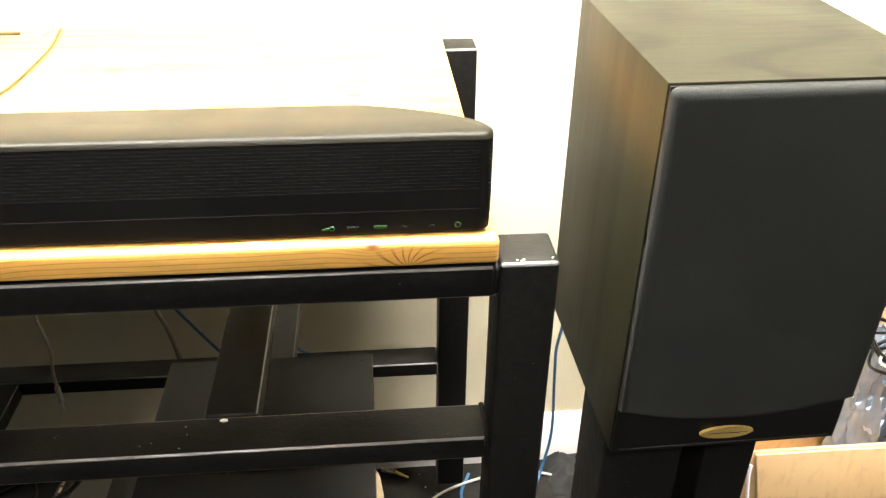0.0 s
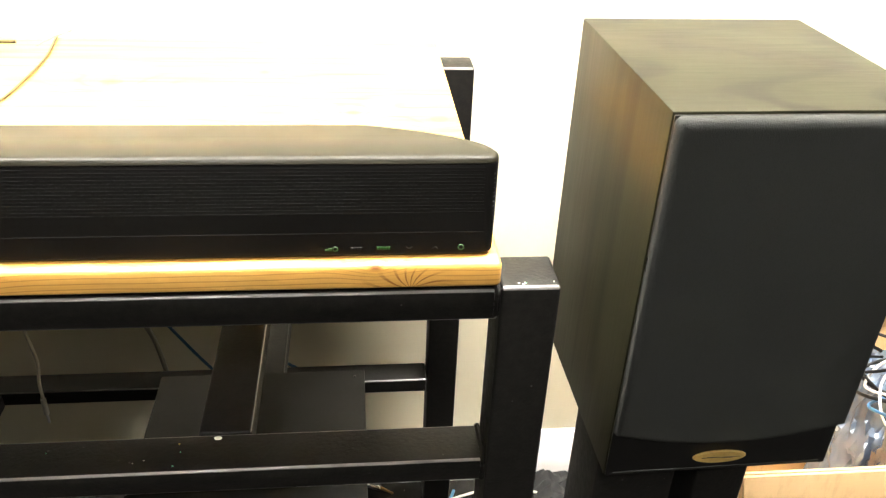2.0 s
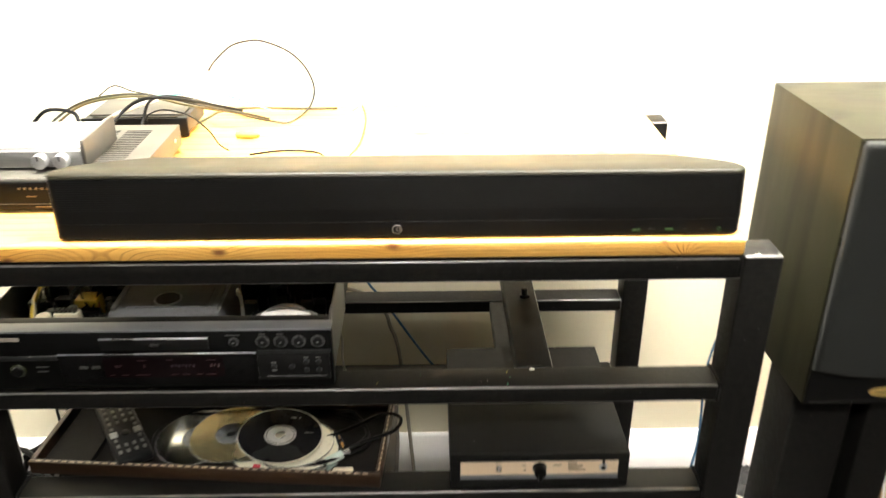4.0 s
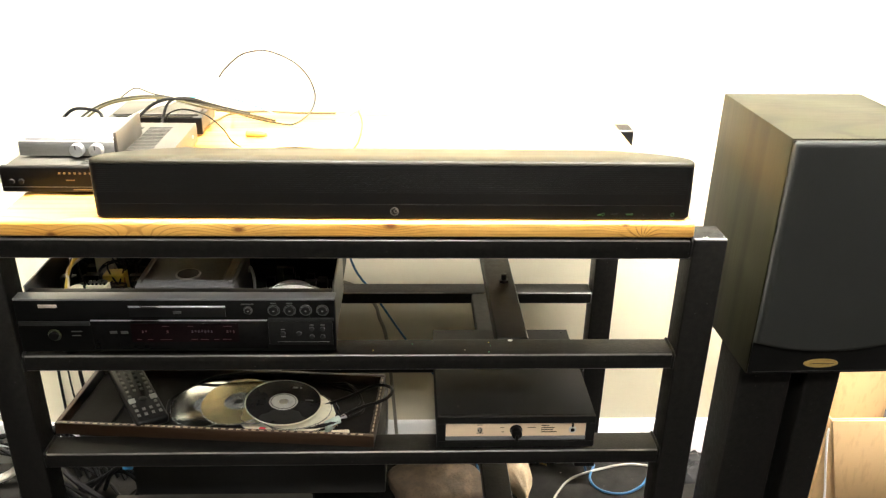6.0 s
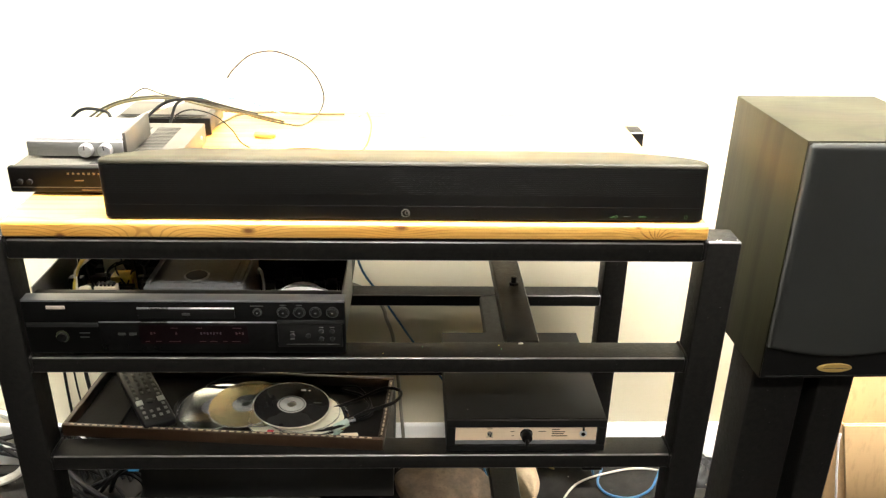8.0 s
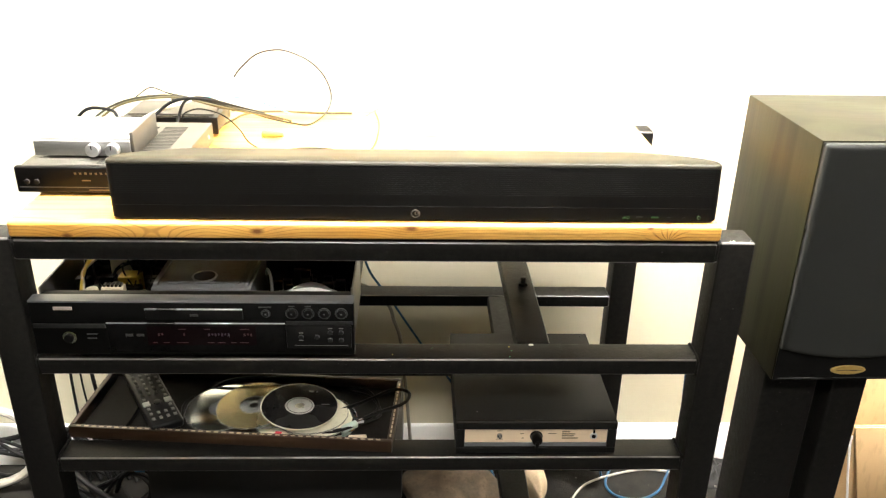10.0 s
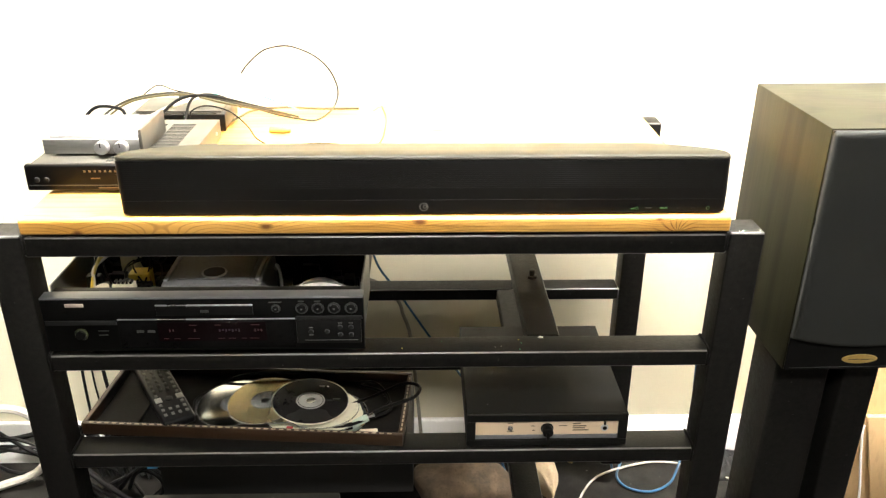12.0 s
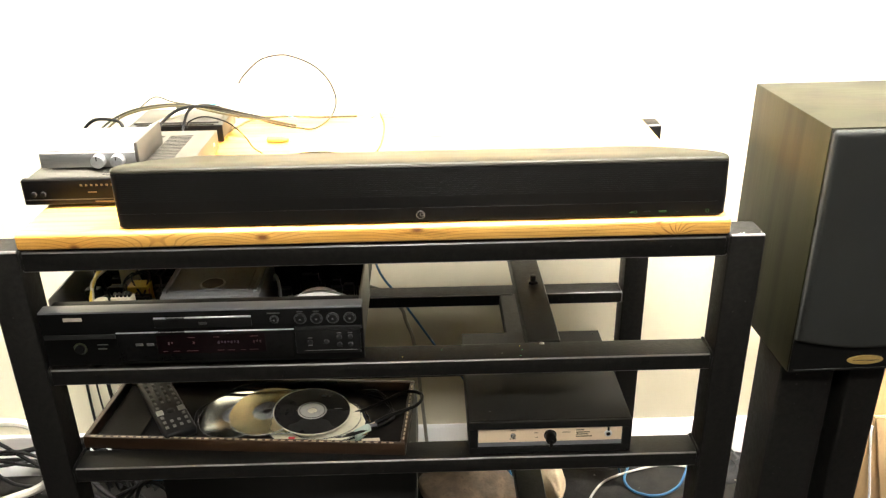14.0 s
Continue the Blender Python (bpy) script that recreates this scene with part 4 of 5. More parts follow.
# ---- equipment and leads on the worktop ----
M_ALU = surface("brushed_aluminium", (0.34, 0.34, 0.335), (0.38, 0.38, 0.375), 0.4, metal=0.2, stretch=(0.1, 1, 1), fine=300, bump=0.04)
M_ALUFRONT = surface("anodised_grey_front", (0.26, 0.26, 0.255), (0.30, 0.30, 0.295), 0.35, metal=0.75, stretch=(0.1, 1, 1), fine=300, bump=0.04)
M_CASEGREY = surface("grey_steel_case", (0.048, 0.045, 0.037), (0.058, 0.055, 0.046), 0.5, fine=300, bump=0.05)
M_VENT = surface("dark_vent", (0.010, 0.010, 0.010), rough=0.7, spec=0.1)
M_GOLDDIM = surface("dull_gold_print", (0.085, 0.060, 0.026), rough=0.5, bump=0)
WZ = 0.8935
power = thing("power_amplifier", Matrix.Translation((-0.7575, 0.71, WZ)), "half-width grey and black power amplifier with vent slots", "amplifier")
part("case", box(-0.864, -0.651, 0.606, 0.832, 0.9005, 0.932, 0.001), M_CASEGREY, power)
pf = part("front_panel", box(-0.866, -0.649, 0.594, 0.6055, 0.898, 0.9355, 0.003, 3), M_BLACK, power, "black front panel")
part("panel_groove", box(-0.862, -0.653, 0.5932, 0.5945, 0.9055, 0.9068, 0.0002, 1), M_GREYMARK, pf)
part("maker_bars", join(*[box(-0.785 + k * 0.0070, -0.7822 + k * 0.0070, 0.5932, 0.5945, 0.9250, 0.9278, 0) for k in range(8)]), M_GOLDDIM, pf, "gold bars of lettering")
part("model_bars", join(box(-0.776, -0.764, 0.5932, 0.5945, 0.9155, 0.917, 0), box(-0.768, -0.728, 0.5932, 0.5945, 0.9015, 0.9032, 0)), M_GOLDDIM, pf, "gold bars of lettering")
for x in (-0.850, -0.837):
    part("front_button", cyl((x, 0.5925, 0.9145), "y", 0.0038, 0.004, 18, 0.0006), M_VENT, pf)
for x in (-0.745, -0.700):
    part("vent_field", join(*[box(x - 0.018, x + 0.018, 0.62 + k * 0.0075, 0.6235 + k * 0.0075, 0.9318, 0.9324, 0) for k in range(25)]), M_VENT, power, "row of vent slots")
for x in (-0.845, -0.67):
    for y in (0.625, 0.80):
        part("foot", cyl((x, y, 0.897), "z", 0.009, 0.0068, 18), M_BLACK, power)
part("side_screw", join(cyl((-0.6505, 0.70, 0.917), "x", 0.003, 0.002, 12), cyl((-0.6505, 0.80, 0.917), "x", 0.003, 0.002, 12)), M_SILVER, power)
pre = thing("headphone_amplifier", Matrix.Translation((-0.79, 0.70, 0.9328)), "small silver amplifier with two knobs on a bigger one", "amplifier")
part("case", box(-0.848, -0.722, 0.650, 0.757, 0.9375, 0.961, 0.0015), M_ALU, pre)
sf = part("front_panel", box(-0.856, -0.7218, 0.643, 0.6495, 0.9355, 0.9570, 0.0012), M_ALUFRONT, pre, "brushed silver front panel")
part("side_panel", box(-0.7215, -0.7165, 0.645, 0.757, 0.9345, 0.970, 0.001), M_CASEGREY, pre)
part("base", box(-0.845, -0.725, 0.655, 0.75, 0.9332, 0.937, 0.0005), M_BLACK, pre)
for x in (-0.771, -0.744):
    k = part("knob", cyl((x, 0.636, 0.9468), "y", 0.0095, 0.013, 28, 0.0016), M_SILVER, sf, "polished silver knob")
    part("knob_mark", box(x - 0.0006, x + 0.0006, 0.6288, 0.6296, 0.9488, 0.9548, 0), M_BLACK, k)
tuner = thing("tuner", Matrix.Translation((-0.733, 0.93, WZ)), "slim beige-grey steel box with a black slot front", "tuner")
part("case", box(-0.816, -0.657, 0.892, 0.992, 0.8985, 0.924, 0.001), M_CASEGREY, tuner)
tf = part("front_panel", box(-0.818, -0.655, 0.883, 0.8915, 0.8965, 0.9255, 0.0015), M_BLACK, tuner, "black front")
part("power_light", cyl((-0.7225, 0.8822, 0.9215), "y", 0.0016, 0.0015, 12), M_GREEN, tf, "green power light")
part("standby_light", cyl((-0.803, 0.8822, 0.9205), "y", 0.0016, 0.0015, 12), glowing("blue_indicator", (0.12, 0.2, 0.9), 0.08), tf, "blue standby light")
part("lid", box(-0.81, -0.664, 0.900, 0.988, 0.9245, 0.928, 0.0015), M_CASEGREY, tuner)
part("top_slot", box(-0.80, -0.67, 0.886, 0.8905, 0.9257, 0.9265, 0), M_SMOKE, tf)
for x in (-0.80, -0.67):
    part("foot", box(x - 0.008, x + 0.008, 0.90, 0.97, WZ, 0.8983, 0.001), M_BLACK, tuner)
M_CORK = surface("orange_foam", (0.75, 0.32, 0.05), (0.70, 0.27, 0.04), 0.7, fine=300, bump=0.3)
solid("orange_plug", join(moved(cyl((0, 0, 0), "x", 0.0052, 0.024, 20, 0.001), pose(-0.5685, 0.880, 0.8990, 0, 0, -7)), moved(cyl((0, 0, 0), "x", 0.0052, 0.012, 20, 0.0, 0.003), pose(-0.5505, 0.8778, 0.8990, 0, 0, -7))), M_CORK, "short orange foam plug lying on the worktop", "plug")
G = "leads on the worktop"
cable([(-0.66, 1.065, 0.955), (-0.6454, 1.055, 0.9731), (-0.6151, 1.055, 0.9987), (-0.5832, 1.055, 1.0075), (-0.5572, 1.055, 1.0058), (-0.520, 1.055, 0.990), (-0.4942, 1.055, 0.9656), (-0.4805, 1.055, 0.9358), (-0.479, 1.045, 0.914), (-0.4876, 1.0156, 0.8985), (-0.5083, 0.9534, 0.8965), (-0.5396, 0.9595, 0.8965), (-0.5791, 0.9843, 0.8965), (-0.615, 1.008, 0.899), (-0.645, 1.005, 0.912), (-0.69, 0.97, 0.936), (-0.745, 0.94, 0.942)], 0.0017, M_OLIVE, "thin olive lead rising in a wide loop", group=G)
cable([(-0.438, 1.03, 0.8965), (-0.509, 1.03, 0.8965), (-0.572, 1.03, 0.899), (-0.63, 1.01, 0.899), (-0.650, 0.97, 0.897), (-0.690, 0.86, 0.8965), (-0.70, 0.845, 0.8965)], 0.0022, M_YLEAD, "straw-coloured lead lying along the worktop", group=G)
cable([(-0.905, 0.86, 0.8965), (-0.885, 0.90, 0.905), (-0.850, 0.92, 0.930), (-0.806, 0.92, 0.947), (-0.747, 0.92, 0.954), (-0.69, 0.92, 0.947), (-0.633, 0.925, 0.932), (-0.575, 0.94, 0.915), (-0.54, 0.95, 0.903)], 0.0020, M_OLIVE, "olive lead arching over the equipment", group=G)
cable([(-0.890, 0.865, 0.8965), (-0.868, 0.90, 0.910), (-0.830, 0.915, 0.936), (-0.78, 0.915, 0.949), (-0.72, 0.912, 0.952), (-0.655, 0.915, 0.936), (-0.60, 0.95, 0.915), (-0.56, 0.98, 0.8965)], 0.0020, M_YLEAD, "straw-coloured lead arching over the equipment", group=G)
cable([(-0.712, 0.836, 0.915), (-0.713, 0.86, 0.931), (-0.703, 0.87, 0.956), (-0.683, 0.885, 0.960), (-0.66, 0.92, 0.945), (-0.65, 0.99, 0.91)], 0.0024, M_LEAD, "black lead plugged in behind an amplifier", group=G)
cable([(-0.763, 0.836, 0.918), (-0.746, 0.86, 0.940), (-0.721, 0.87, 0.957), (-0.692, 0.875, 0.961), (-0.66, 0.90, 0.950), (-0.63, 0.97, 0.92), (-0.60, 1.02, 0.897)], 0.0026, M_LEAD, "black lead running over a slim steel box", group=G)
cable([(-0.700, 0.836, 0.935), (-0.693, 0.83, 0.948), (-0.665, 0.82, 0.958), (-0.63, 0.82, 0.948), (-0.605, 0.82, 0.925), (-0.593, 0.82, 0.905), (-0.578, 0.815, 0.8962)], 0.0012, M_LEAD, "thin black lead bending down to the worktop", group=G)
cable([(-0.91, 0.885, 0.8965), (-0.894, 0.9, 0.920), (-0.873, 0.9, 0.935), (-0.844, 0.9, 0.934), (-0.827, 0.895, 0.926), (-0.82, 0.875, 0.897)], 0.0028, M_LEAD, "black lead bunched behind an amplifier", group=G)
cable([(-0.79, 0.838, 0.912), (-0.776, 0.86, 0.926), (-0.756, 0.865, 0.937), (-0.733, 0.875, 0.945), (-0.70, 0.90, 0.951)], 0.0030, M_WLEAD, "white lead running over a slim steel box", group=G)
cable([(-0.80, 0.925, 0.950), (-0.775, 0.93, 0.965), (-0.745, 0.925, 0.957), (-0.71, 0.92, 0.952)], 0.0010, M_LEAD, "thin black wire end sticking up", group=G)
cable([(-0.72, 0.93, 0.948), (-0.67, 0.95, 0.945), (-0.62, 0.98, 0.935), (-0.58, 1.0, 0.915), (-0.55, 1.02, 0.897)], 0.0011, surface("teal_cable", (0.05, 0.35, 0.38), rough=0.4, bump=0), "thin teal wire lying on the worktop", group=G)
cable([(-0.545, 0.80, 0.895), (-0.50, 0.815, 0.8955), (-0.45, 0.81, 0.895), (-0.43, 0.78, 0.895)], 0.0014, M_LEAD, "thin black lead lying on the worktop", group=G)
cable([(-0.41, 1.02, 0.8955), (-0.395, 1.04, 0.900), (-0.375, 1.05, 0.905)], 0.0010, M_GLEAD, "short grey wire end on the worktop", group=G)

cable([(-0.415, 0.735, 0.8955), (-0.40, 0.78, 0.8955), (-0.387, 0.84, 0.8955), (-0.384, 0.92, 0.8955), (-0.386, 0.98, 0.8955), (-0.397, 1.055, 0.8955)], 0.0016, M_YLEAD, "straw-coloured lead lying across the worktop", group=G)

# ---- leads hanging behind and under the rack ----
H = "leads hanging under the rack"
cable([(-0.462, 0.86, 0.838), (-0.452, 0.86, 0.72), (-0.4415, 0.86, 0.60), (-0.4405, 0.86, 0.576), (-0.4346, 0.858, 0.530), (-0.4352, 0.85, 0.505), (-0.4305, 0.838, 0.484)], 0.0021, M_WLEAD, "thin white lead hanging down with a jack plug", "cable", H)
jack = thing("jack_plug", Matrix.Translation((-0.430, 0.838, 0.445)), "small white jack plug hanging from a lead", "plug")
part("sleeve", cyl((-0.4305, 0.838, 0.473), "z", 0.0036, 0.026, 14, 0.0006), M_WLEAD, jack)
part("tip", cyl((-0.4305, 0.838, 0.4525), "z", 0.0016, 0.015, 10, 0.0004), M_SILVER, jack)
cable([(-0.455, 1.085, 0.87), (-0.44, 1.09, 0.70), (-0.422, 1.10, 0.55), (-0.372, 1.11, 0.46), (-0.30, 1.12, 0.335), (-0.22, 1.11, 0.22), (-0.15, 1.05, 0.08), (-0.12, 1.0, 0.005)], 0.0026, M_BLEAD, "blue network cable hanging behind the rack", "cable", H)
cable([(-0.50, 1.03, 0.5215), (-0.475, 1.05, 0.5215), (-0.45, 1.075, 0.517), (-0.40, 1.089, 0.488), (-0.3718, 1.09, 0.4483), (-0.3646, 1.09, 0.4201), (-0.3487, 1.09, 0.3625), (-0.335, 1.10, 0.2), (-0.32, 1.08, 0.005)], 0.0040, M_GLEAD, "grey cable hanging over the rear rail", "cable", H)
gold = thing("jack_lead", Matrix.Translation((0.026, 1.09, 0.0)), "black lead with a gold-tipped jack plug on the carpet", "plug")
part("lead", tube([(-0.09, 1.06, 0.004), (-0.05, 1.09, 0.004), (-0.012, 1.115, 0.006)], 0.0026, 8), M_LEAD, gold)
part("sleeve", tube([(-0.012, 1.115, 0.0065), (0.0147, 1.104, 0.0065)], 0.0055, 12, 3), M_SILVER, gold)
part("tip", tube([(0.0150, 1.1038, 0.0065), (0.024, 1.098, 0.0065), (0.0377, 1.089, 0.0065)], 0.0034, 12, 3, 0.0018), M_GOLD, gold, "gold jack tip")
for k, (x, r) in enumerate(((-1.10, 0.0032), (-1.078, 0.0022), (-1.052, 0.0045))):
    cable([(-0.87 - 0.01 * k, 1.075, 0.80), (-0.95, 1.10, 0.66), (x + 0.01, 1.12, 0.48), (x, 1.12, 0.26), (x + 0.004 + 0.01 * k, 1.11, 0.12), (x + 0.03 + 0.03 * k, 1.05, 0.006)], r, M_LEAD, "black cable hanging down from the rack's rear post", "cable", H)
cable([(-0.15, 1.06, 0.36), (-0.08, 1.09, 0.29), (-0.02, 1.10, 0.272), (0.03, 1.105, 0.282), (0.09, 1.105, 0.272), (0.112, 1.09, 0.2), (0.112, 1.085, 0.1), (0.13, 1.07, 0.005)], 0.0026, M_BLEAD, "blue network cable hanging behind the rack", "cable", H)

# ---- things on the floor ----
F = "cables on the floor"
cable([(0.155, 1.09, 0.005), (0.135, 1.04, 0.005), (0.150, 1.00, 0.006), (0.20, 0.985, 0.006), (0.25, 1.01, 0.006), (0.278, 1.05, 0.007), (0.297, 1.08, 0.03), (0.310, 1.09, 0.11), (0.304, 1.09, 0.25), (0.304, 1.09, 0.32), (0.33, 1.10, 0.40), (0.40, 1.11, 0.43), (0.45, 1.10, 0.34), (0.46, 1.09, 0.15), (0.455, 1.07, 0.006)], 0.0028, M_BLEAD, "blue network cable curling over the carpet", "cable", F)
cable([(0.02, 0.93, 0.006), (0.045, 0.985, 0.006), (0.09, 1.04, 0.006), (0.17, 1.075, 0.006), (0.25, 1.09, 0.006), (0.335, 1.065, 0.006), (0.43, 1.00, 0.006), (0.47, 0.93, 0.006)], 0.0025, M_WLEAD, "white cable running over the carpet", "cable", F)
M_STONE = surface("brown_stone", (0.060, 0.043, 0.026), (0.15, 0.108, 0.068), 0.85, big=28, fine=150, bump=1.0)
M_TANSTONE = surface("tan_stone", (0.42, 0.32, 0.20), (0.56, 0.45, 0.30), 0.85, big=30, fine=150, bump=1.0)


def stone(name, m, size, seed, label, material, wedge=0.0):
    bm = bmesh.new()
    bmesh.ops.create_icosphere(bm, subdivisions=4, radius=1.0)
    for v in bm.verts:
        d = noise.noise(v.co * 1.1 + Vector((seed, 0, 0))) * 0.28 + noise.noise(v.co * 3.3 + Vector((0, seed, 0))) * 0.06
        v.co *= 1 + d
        v.co.z = max(v.co.z, -0.75)
        v.co.x *= 1 - wedge * 0.5 * (1 - v.co.y)
        v.co = Vector((v.co.x * size[0], v.co.y * size[1], v.co.z * size[2]))
    lo = min(v.co.z for v in bm.verts)
    return solid(name, moved(bm, m @ Matrix.Translation((0, 0, -lo))), material, label, "stone")


stone("stone", pose(-0.225, 1.0, 0.0, 0, 0, 4), (0.115, 0.07, 0.045), 3.1, "flat brown stone lying on the carpet under the rack", M_STONE)
stone("stone", pose(-0.040, 1.02, 0.0, 0, 0, 8), (0.048, 0.062, 0.035), 8.4, "small tan wedge-shaped stone lying on the carpet", M_TANSTONE, 0.75)
M_DEVICE = surface("dark_device_case", (0.010, 0.010, 0.010), rough=0.45, fine=300)
under = thing("video_recorder", Matrix.Translation((-0.545, 0.69, 0.345)), "black video recorder box standing on the lowest rails", "recorder")
part("case", box(-0.755, -0.338, 0.60, 0.80, 0.352, 0.440, 0.002), M_DEVICE, under)
for x in (-0.72, -0.37):
    part("foot", cyl((x, 0.63, 0.3485), "z", 0.012, 0.0068, 16), M_BLACK, under)
    part("foot", cyl((x, 0.78, 0.3485), "z", 0.012, 0.0068, 16), M_BLACK, under)
solid("grey_case", box(-0.785, -0.46, 0.475, 0.592, 0.3455, 0.361, 0.003), M_CASEGREY, "flat grey plastic case lying on the lowest rail", "case")
M_RUBBISH = surface("black_fabric", (0.010, 0.010, 0.0105), (0.018, 0.018, 0.0185), 0.85, big=30, fine=300, bump=0.6)


def crumple(name, at, size, seed, material, label, category, amp_=0.22):
    bm = bmesh.new()
    bmesh.ops.create_grid(bm, x_segments=26, y_segments=26, size=1.0)
    for v in bm.verts:
        edge = max(0.0, 1 - max(abs(v.co.x), abs(v.co.y)) ** 4)
        h = 0.5 + 0.5 * noise.noise(Vector((v.co.x * 2.1 + seed, v.co.y * 2.1, 0))) + amp_ * noise.noise(Vector((v.co.x * 6 + seed, v.co.y * 6, 1)))
        v.co.z = max(0.02, h) * edge
        v.co.x += 0.08 * noise.noise(Vector((v.co.x * 3, v.co.y * 3, seed)))
    base = bmesh.ops.extrude_face_region(bm, geom=bm.faces[:])
    for v in [g for g in base["geom"] if isinstance(g, bmesh.types.BMVert)]:
        v.co.z = v.co.z * 0.9 - 0.03
    bmesh.ops.recalc_face_normals(bm, faces=bm.faces[:])
    lo = min(v.co.z for v in bm.verts)
    m = Matrix.Translation(at) @ Matrix.Diagonal((*size, 1)) @ Matrix.Translation((0, 0, -lo))
    return solid(name, moved(bm, m), material, label, category)


crumple("cloth", (0.385, 1.075, 0.0), (0.075, 0.05, 0.055), 2.0, M_RUBBISH, "crumpled black cloth on the carpet by the baseboard", "cloth")
M_PAPER = surface("white_paper", (0.78, 0.78, 0.78), rough=0.6)
M_BOXTAN = surface("carton_board", (0.575, 0.385, 0.19), (0.60, 0.41, 0.21), 0.75, big=6, fine=90, stretch=(1, 1, 0.3), bump=0.06)
CX0, CX1, CY0, CY1, CZ = 0.492, 0.93, 0.735, 1.06, 0.398
carton = thing("cardboard_box", Matrix.Translation(((CX0 + CX1) / 2, (CY0 + CY1) / 2, 0)), "open brown cardboard box full of cables and bags", "box")
part("front_side", box(CX0, CX1, CY0, CY0 + 0.005, 0.0, CZ, 0.001), M_BOXTAN, carton)
part("back_side", box(CX0, CX1, CY1 - 0.005, CY1, 0.0, CZ, 0.001), M_BOXTAN, carton)
part("end_side", box(CX0, CX0 + 0.005, CY0 + 0.0055, CY1 - 0.0055, 0.0, CZ, 0.001), M_BOXTAN, carton)
part("end_side", box(CX1 - 0.005, CX1, CY0 + 0.0055, CY1 - 0.0055, 0.0, CZ, 0.001), M_BOXTAN, carton)
part("bottom", box(CX0 + 0.006, CX1 - 0.006, CY0 + 0.006, CY1 - 0.006, 0.001, 0.006, 0), M_BOXTAN, carton)
part("flap", moved(box(0.0, CX1 - CX0, -0.0025, 0.0025, 0.0, 0.15, 0.001), pose(CX0, CY1 - 0.003, CZ + 0.001, 12, 0, 0)), M_BOXTAN, carton)
hanging = box(0.0, CX1 - CX0, -0.0025, 0.0025, -0.178, 0.0, 0.001)
for v in hanging.verts:
    # the flap narrows towards its free edge
    v.co.x += -v.co.z / 0.178 * 0.034 * (1 if v.co.x < 0.2 else -1)
part("flap", moved(hanging, pose(CX0, CY0 - 0.0045, CZ + 0.001, -7, 0, 0)), M_BOXTAN, carton)
cable([(0.487, 0.7255, 0.384), (0.486, 0.722, 0.365), (0.492, 0.716, 0.31), (0.503, 0.705, 0.21), (0.490, 0.69, 0.09), (0.47, 0.67, 0.005)], 0.0022, M_PAPER, "white cable hanging over the edge of the cardboard box", "cable", "cables in the box")
M_BAG = surface("antistatic_bag", (0.34, 0.36, 0.39), (0.42, 0.44, 0.47), 0.14, metal=0.85, big=9, fine=40, bump=0.7)
M_CLEARBAG = surface("pale_plastic_bag", (0.20, 0.25, 0.33), (0.26, 0.31, 0.38), 0.2, metal=0.55, big=9, fine=40, bump=0.7)


def bag(at, size, seed, material, label):
    """A stuffed, creased plastic bag standing on the bottom of the box."""
    bm = bmesh.new()
    bmesh.ops.create_icosphere(bm, subdivisions=5, radius=1.0)
    for v in bm.verts:
        p = v.co.copy()
        ridge = 1 - 2 * abs(noise.noise(p * 2.3 + Vector((seed, 0, 0))))
        crease = 1 - 2 * abs(noise.noise(p * 5.5 + Vector((0, seed, 0))))
        fold = 1 - 2 * abs(noise.noise(p * 11.0 + Vector((0, 0, seed))))
        n = max(abs(p.x), abs(p.y), abs(p.z))
        v.co = p * (0.72 / n + 0.28) * (0.80 + 0.13 * ridge + 0.09 * crease + 0.05 * fold)
    lo = min(v.co.z for v in bm.verts)
    m = Matrix.Translation(at) @ Matrix.Diagonal((*size, 1)) @ Matrix.Translation((0, 0, -lo))
    return solid("plastic_bag", moved(bm, m), material, label, "bag")


bag((0.865, 0.83, 0.007), (0.056, 0.075, 0.170), 2.2, M_BAG, "creased grey antistatic bag stuffed in the box")
bag((0.860, 0.965, 0.007), (0.062, 0.075, 0.190), 7.9, M_CLEARBAG, "creased pale plastic bag stuffed in the box")
for k, (mat_, r) in enumerate(((M_LEAD, 0.003), (M_BLEAD, 0.0026), (M_LEAD, 0.0024), (M_LEAD, 0.0032), (M_WLEAD, 0.002), (M_LEAD, 0.0028), (M_WLEAD, 0.0022))):
    q = random.Random(k + 3)
    cx, cy, w = q.uniform(0.81, 0.85), q.uniform(0.83, 0.98), q.uniform(0.06, 0.085)
    pts = [(cx + w * math.cos(a_ * 0.9) * q.uniform(0.7, 1.0), cy + 0.06 * math.sin(a_ * 0.9), 0.385 + 0.018 * math.sin(a_ * 1.7 + k) + 0.004 * k) for a_ in range(8)]
    pts = [(x, min(max(y, 0.76), 1.03), z) for x, y, z in pts]
    cable([(cx, 0.9, 0.20)] + pts, r, mat_, "loose cable tangled in the cardboard box", "cable", "cables in the box")

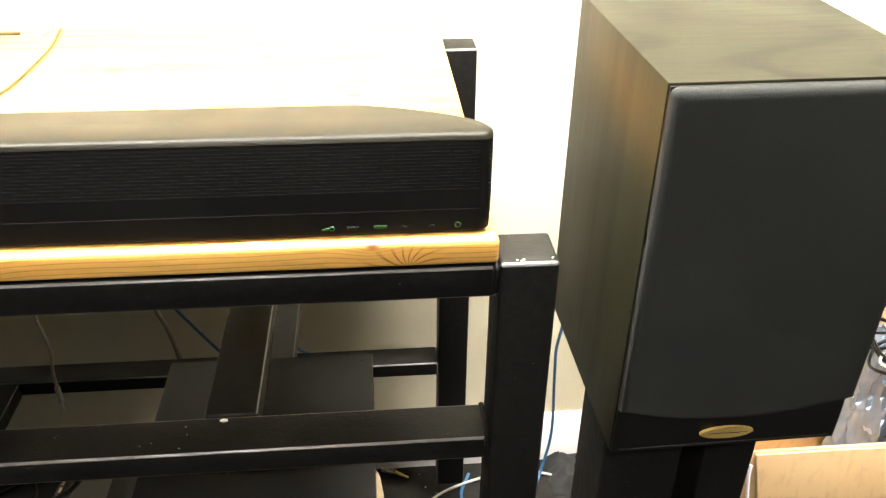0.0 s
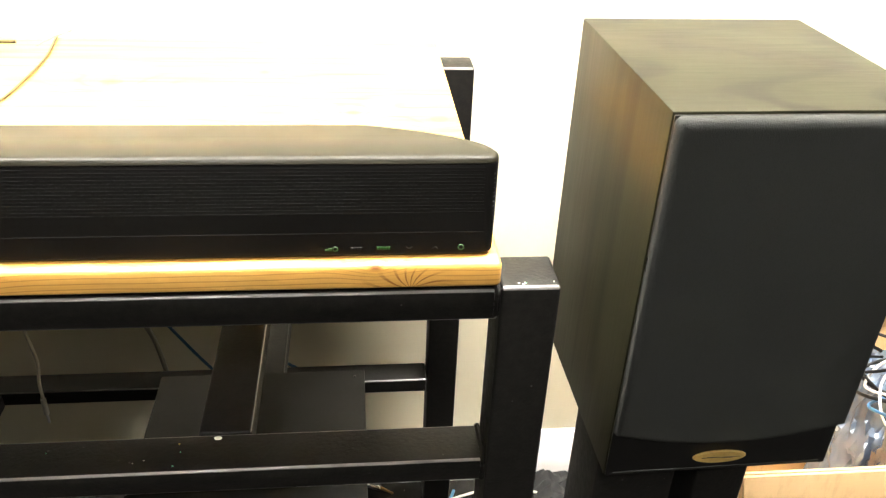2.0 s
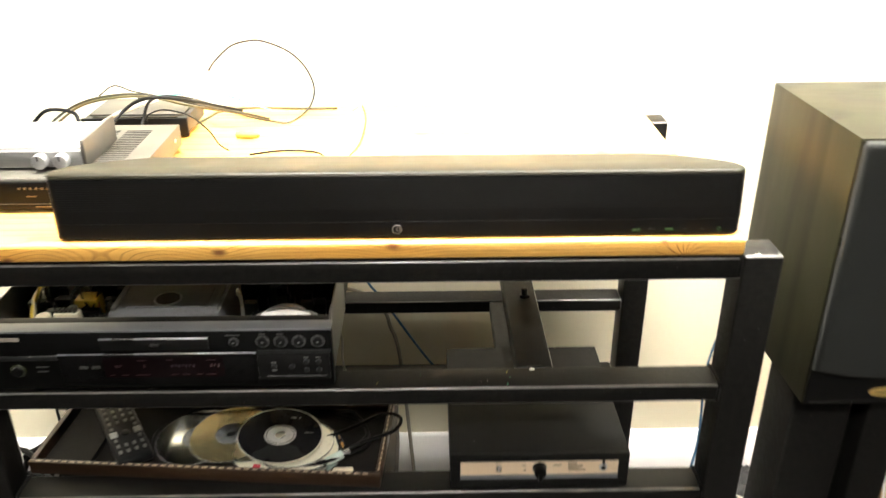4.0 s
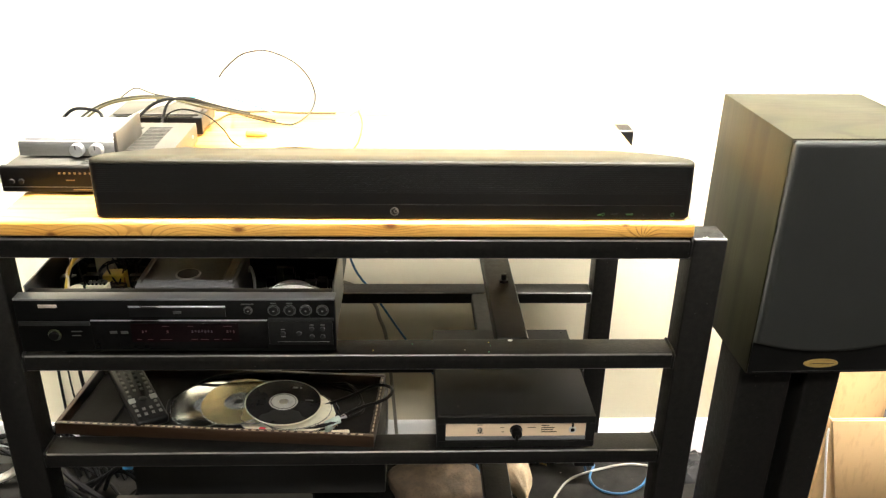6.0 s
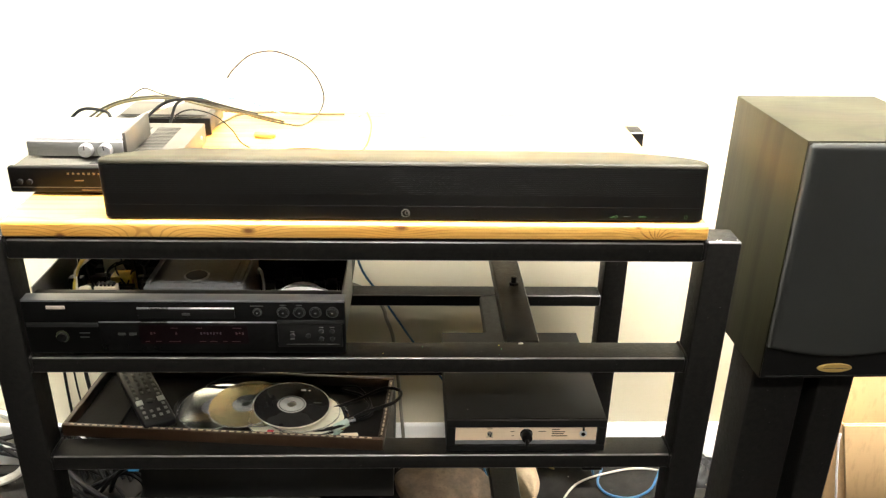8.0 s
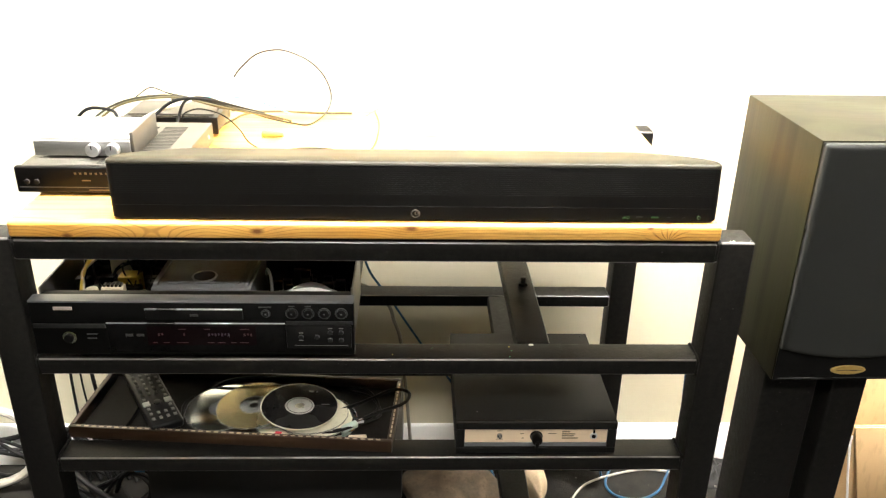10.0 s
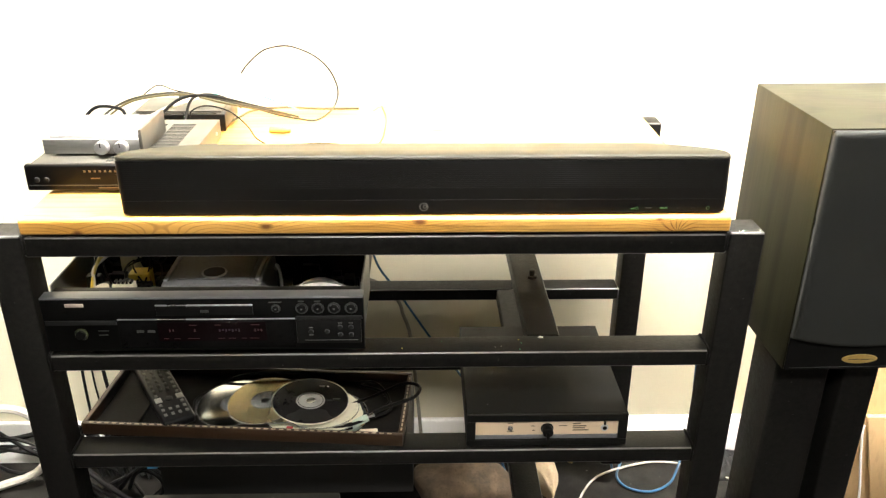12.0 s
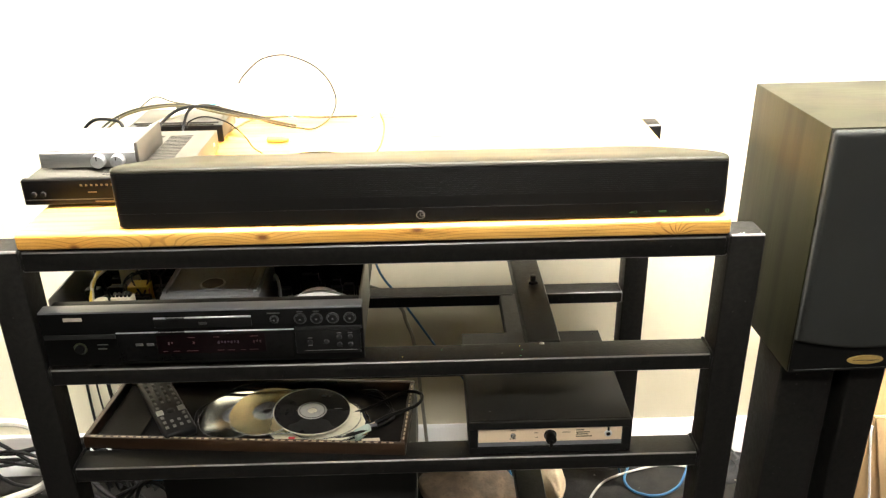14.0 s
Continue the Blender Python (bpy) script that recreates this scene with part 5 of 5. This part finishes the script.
# ---- by the rack's other end ----
cable([(-1.55, 0.92, 0.01), (-1.40, 0.98, 0.012), (-1.28, 1.02, 0.02), (-1.20, 1.04, 0.05), (-1.195, 1.09, 0.10), (-1.26, 1.12, 0.15), (-1.36, 1.11, 0.16), (-1.50, 1.10, 0.12)], 0.010, M_WLEAD, "thick white cable looped on the floor by the wall", "cable", F)
for k in range(7):
    q = random.Random(k + 20)
    x, y = -1.33 + 0.03 * k, 1.06
    cable([(x - 0.25, y + q.uniform(-0.06, 0.04), q.uniform(0.02, 0.16)), (x - 0.12, y + q.uniform(-0.05, 0.05), q.uniform(0.06, 0.2)), (x, y + q.uniform(-0.05, 0.05), q.uniform(0.04, 0.14)), (x + 0.12, y + q.uniform(-0.08, 0.03), q.uniform(0.008, 0.08)), (x + 0.22, y - 0.1, 0.006)], q.choice((0.0045, 0.0065, 0.004)), M_LEAD, "cable tangled on the floor beside the rack", "cable", F)
for k in range(9):
    q = random.Random(k + 50)
    x = -0.86 + 0.03 * k
    cable([(x, 0.93 + q.uniform(-0.1, 0.1), 0.006), (x + q.uniform(-0.1, 0.1), 0.98 + q.uniform(-0.08, 0.08), q.uniform(0.02, 0.08)), (x + q.uniform(-0.12, 0.12), 1.03, q.uniform(0.01, 0.06)), (x + q.uniform(-0.15, 0.15), 0.9, 0.006)], q.choice((0.004, 0.003)), q.choice((M_LEAD, M_LEAD, M_LEAD, M_LEAD, M_LEAD, M_BLEAD)), "cable tangled on the floor under the rack", "cable", F)

# dark bundle at the foot of the hanging leads, one blue plug among them
for k in range(6):
    q = random.Random(k + 80)
    x = -1.17 + 0.022 * k
    cable([(x - 0.06, 1.09, 0.005), (x - 0.03, 1.10, 0.07 + 0.012 * k), (x + 0.02, 1.105, 0.12 + q.uniform(-0.03, 0.02)), (x + 0.06, 1.09, 0.07), (x + 0.10, 1.06, 0.006)], q.choice((0.005, 0.006)), M_LEAD, "black cable looped on the floor by the wall", "cable", F)
for k in range(4):
    cable([(-1.06 + 0.02 * k, 1.02, 0.006), (-1.00 + 0.015 * k, 1.00 - 0.01 * k, 0.05 + 0.015 * k), (-0.94 + 0.01 * k, 0.98, 0.09 + 0.008 * k), (-0.90 + 0.012 * k, 0.97, 0.06), (-0.92 + 0.01 * k, 0.95, 0.006)], 0.0055, M_LEAD, "black cable coiled on the floor under the rack", "cable", F)
solid("network_plug", moved(box(-0.011, 0.011, -0.006, 0.006, -0.0045, 0.0045, 0.0012), pose(-0.912, 0.955, 0.123, 0, 20, 25)), surface("blue_plug_plastic", (0.03, 0.22, 0.45), rough=0.4, bump=0), "small blue network plug lying on coiled black cables", "plug")
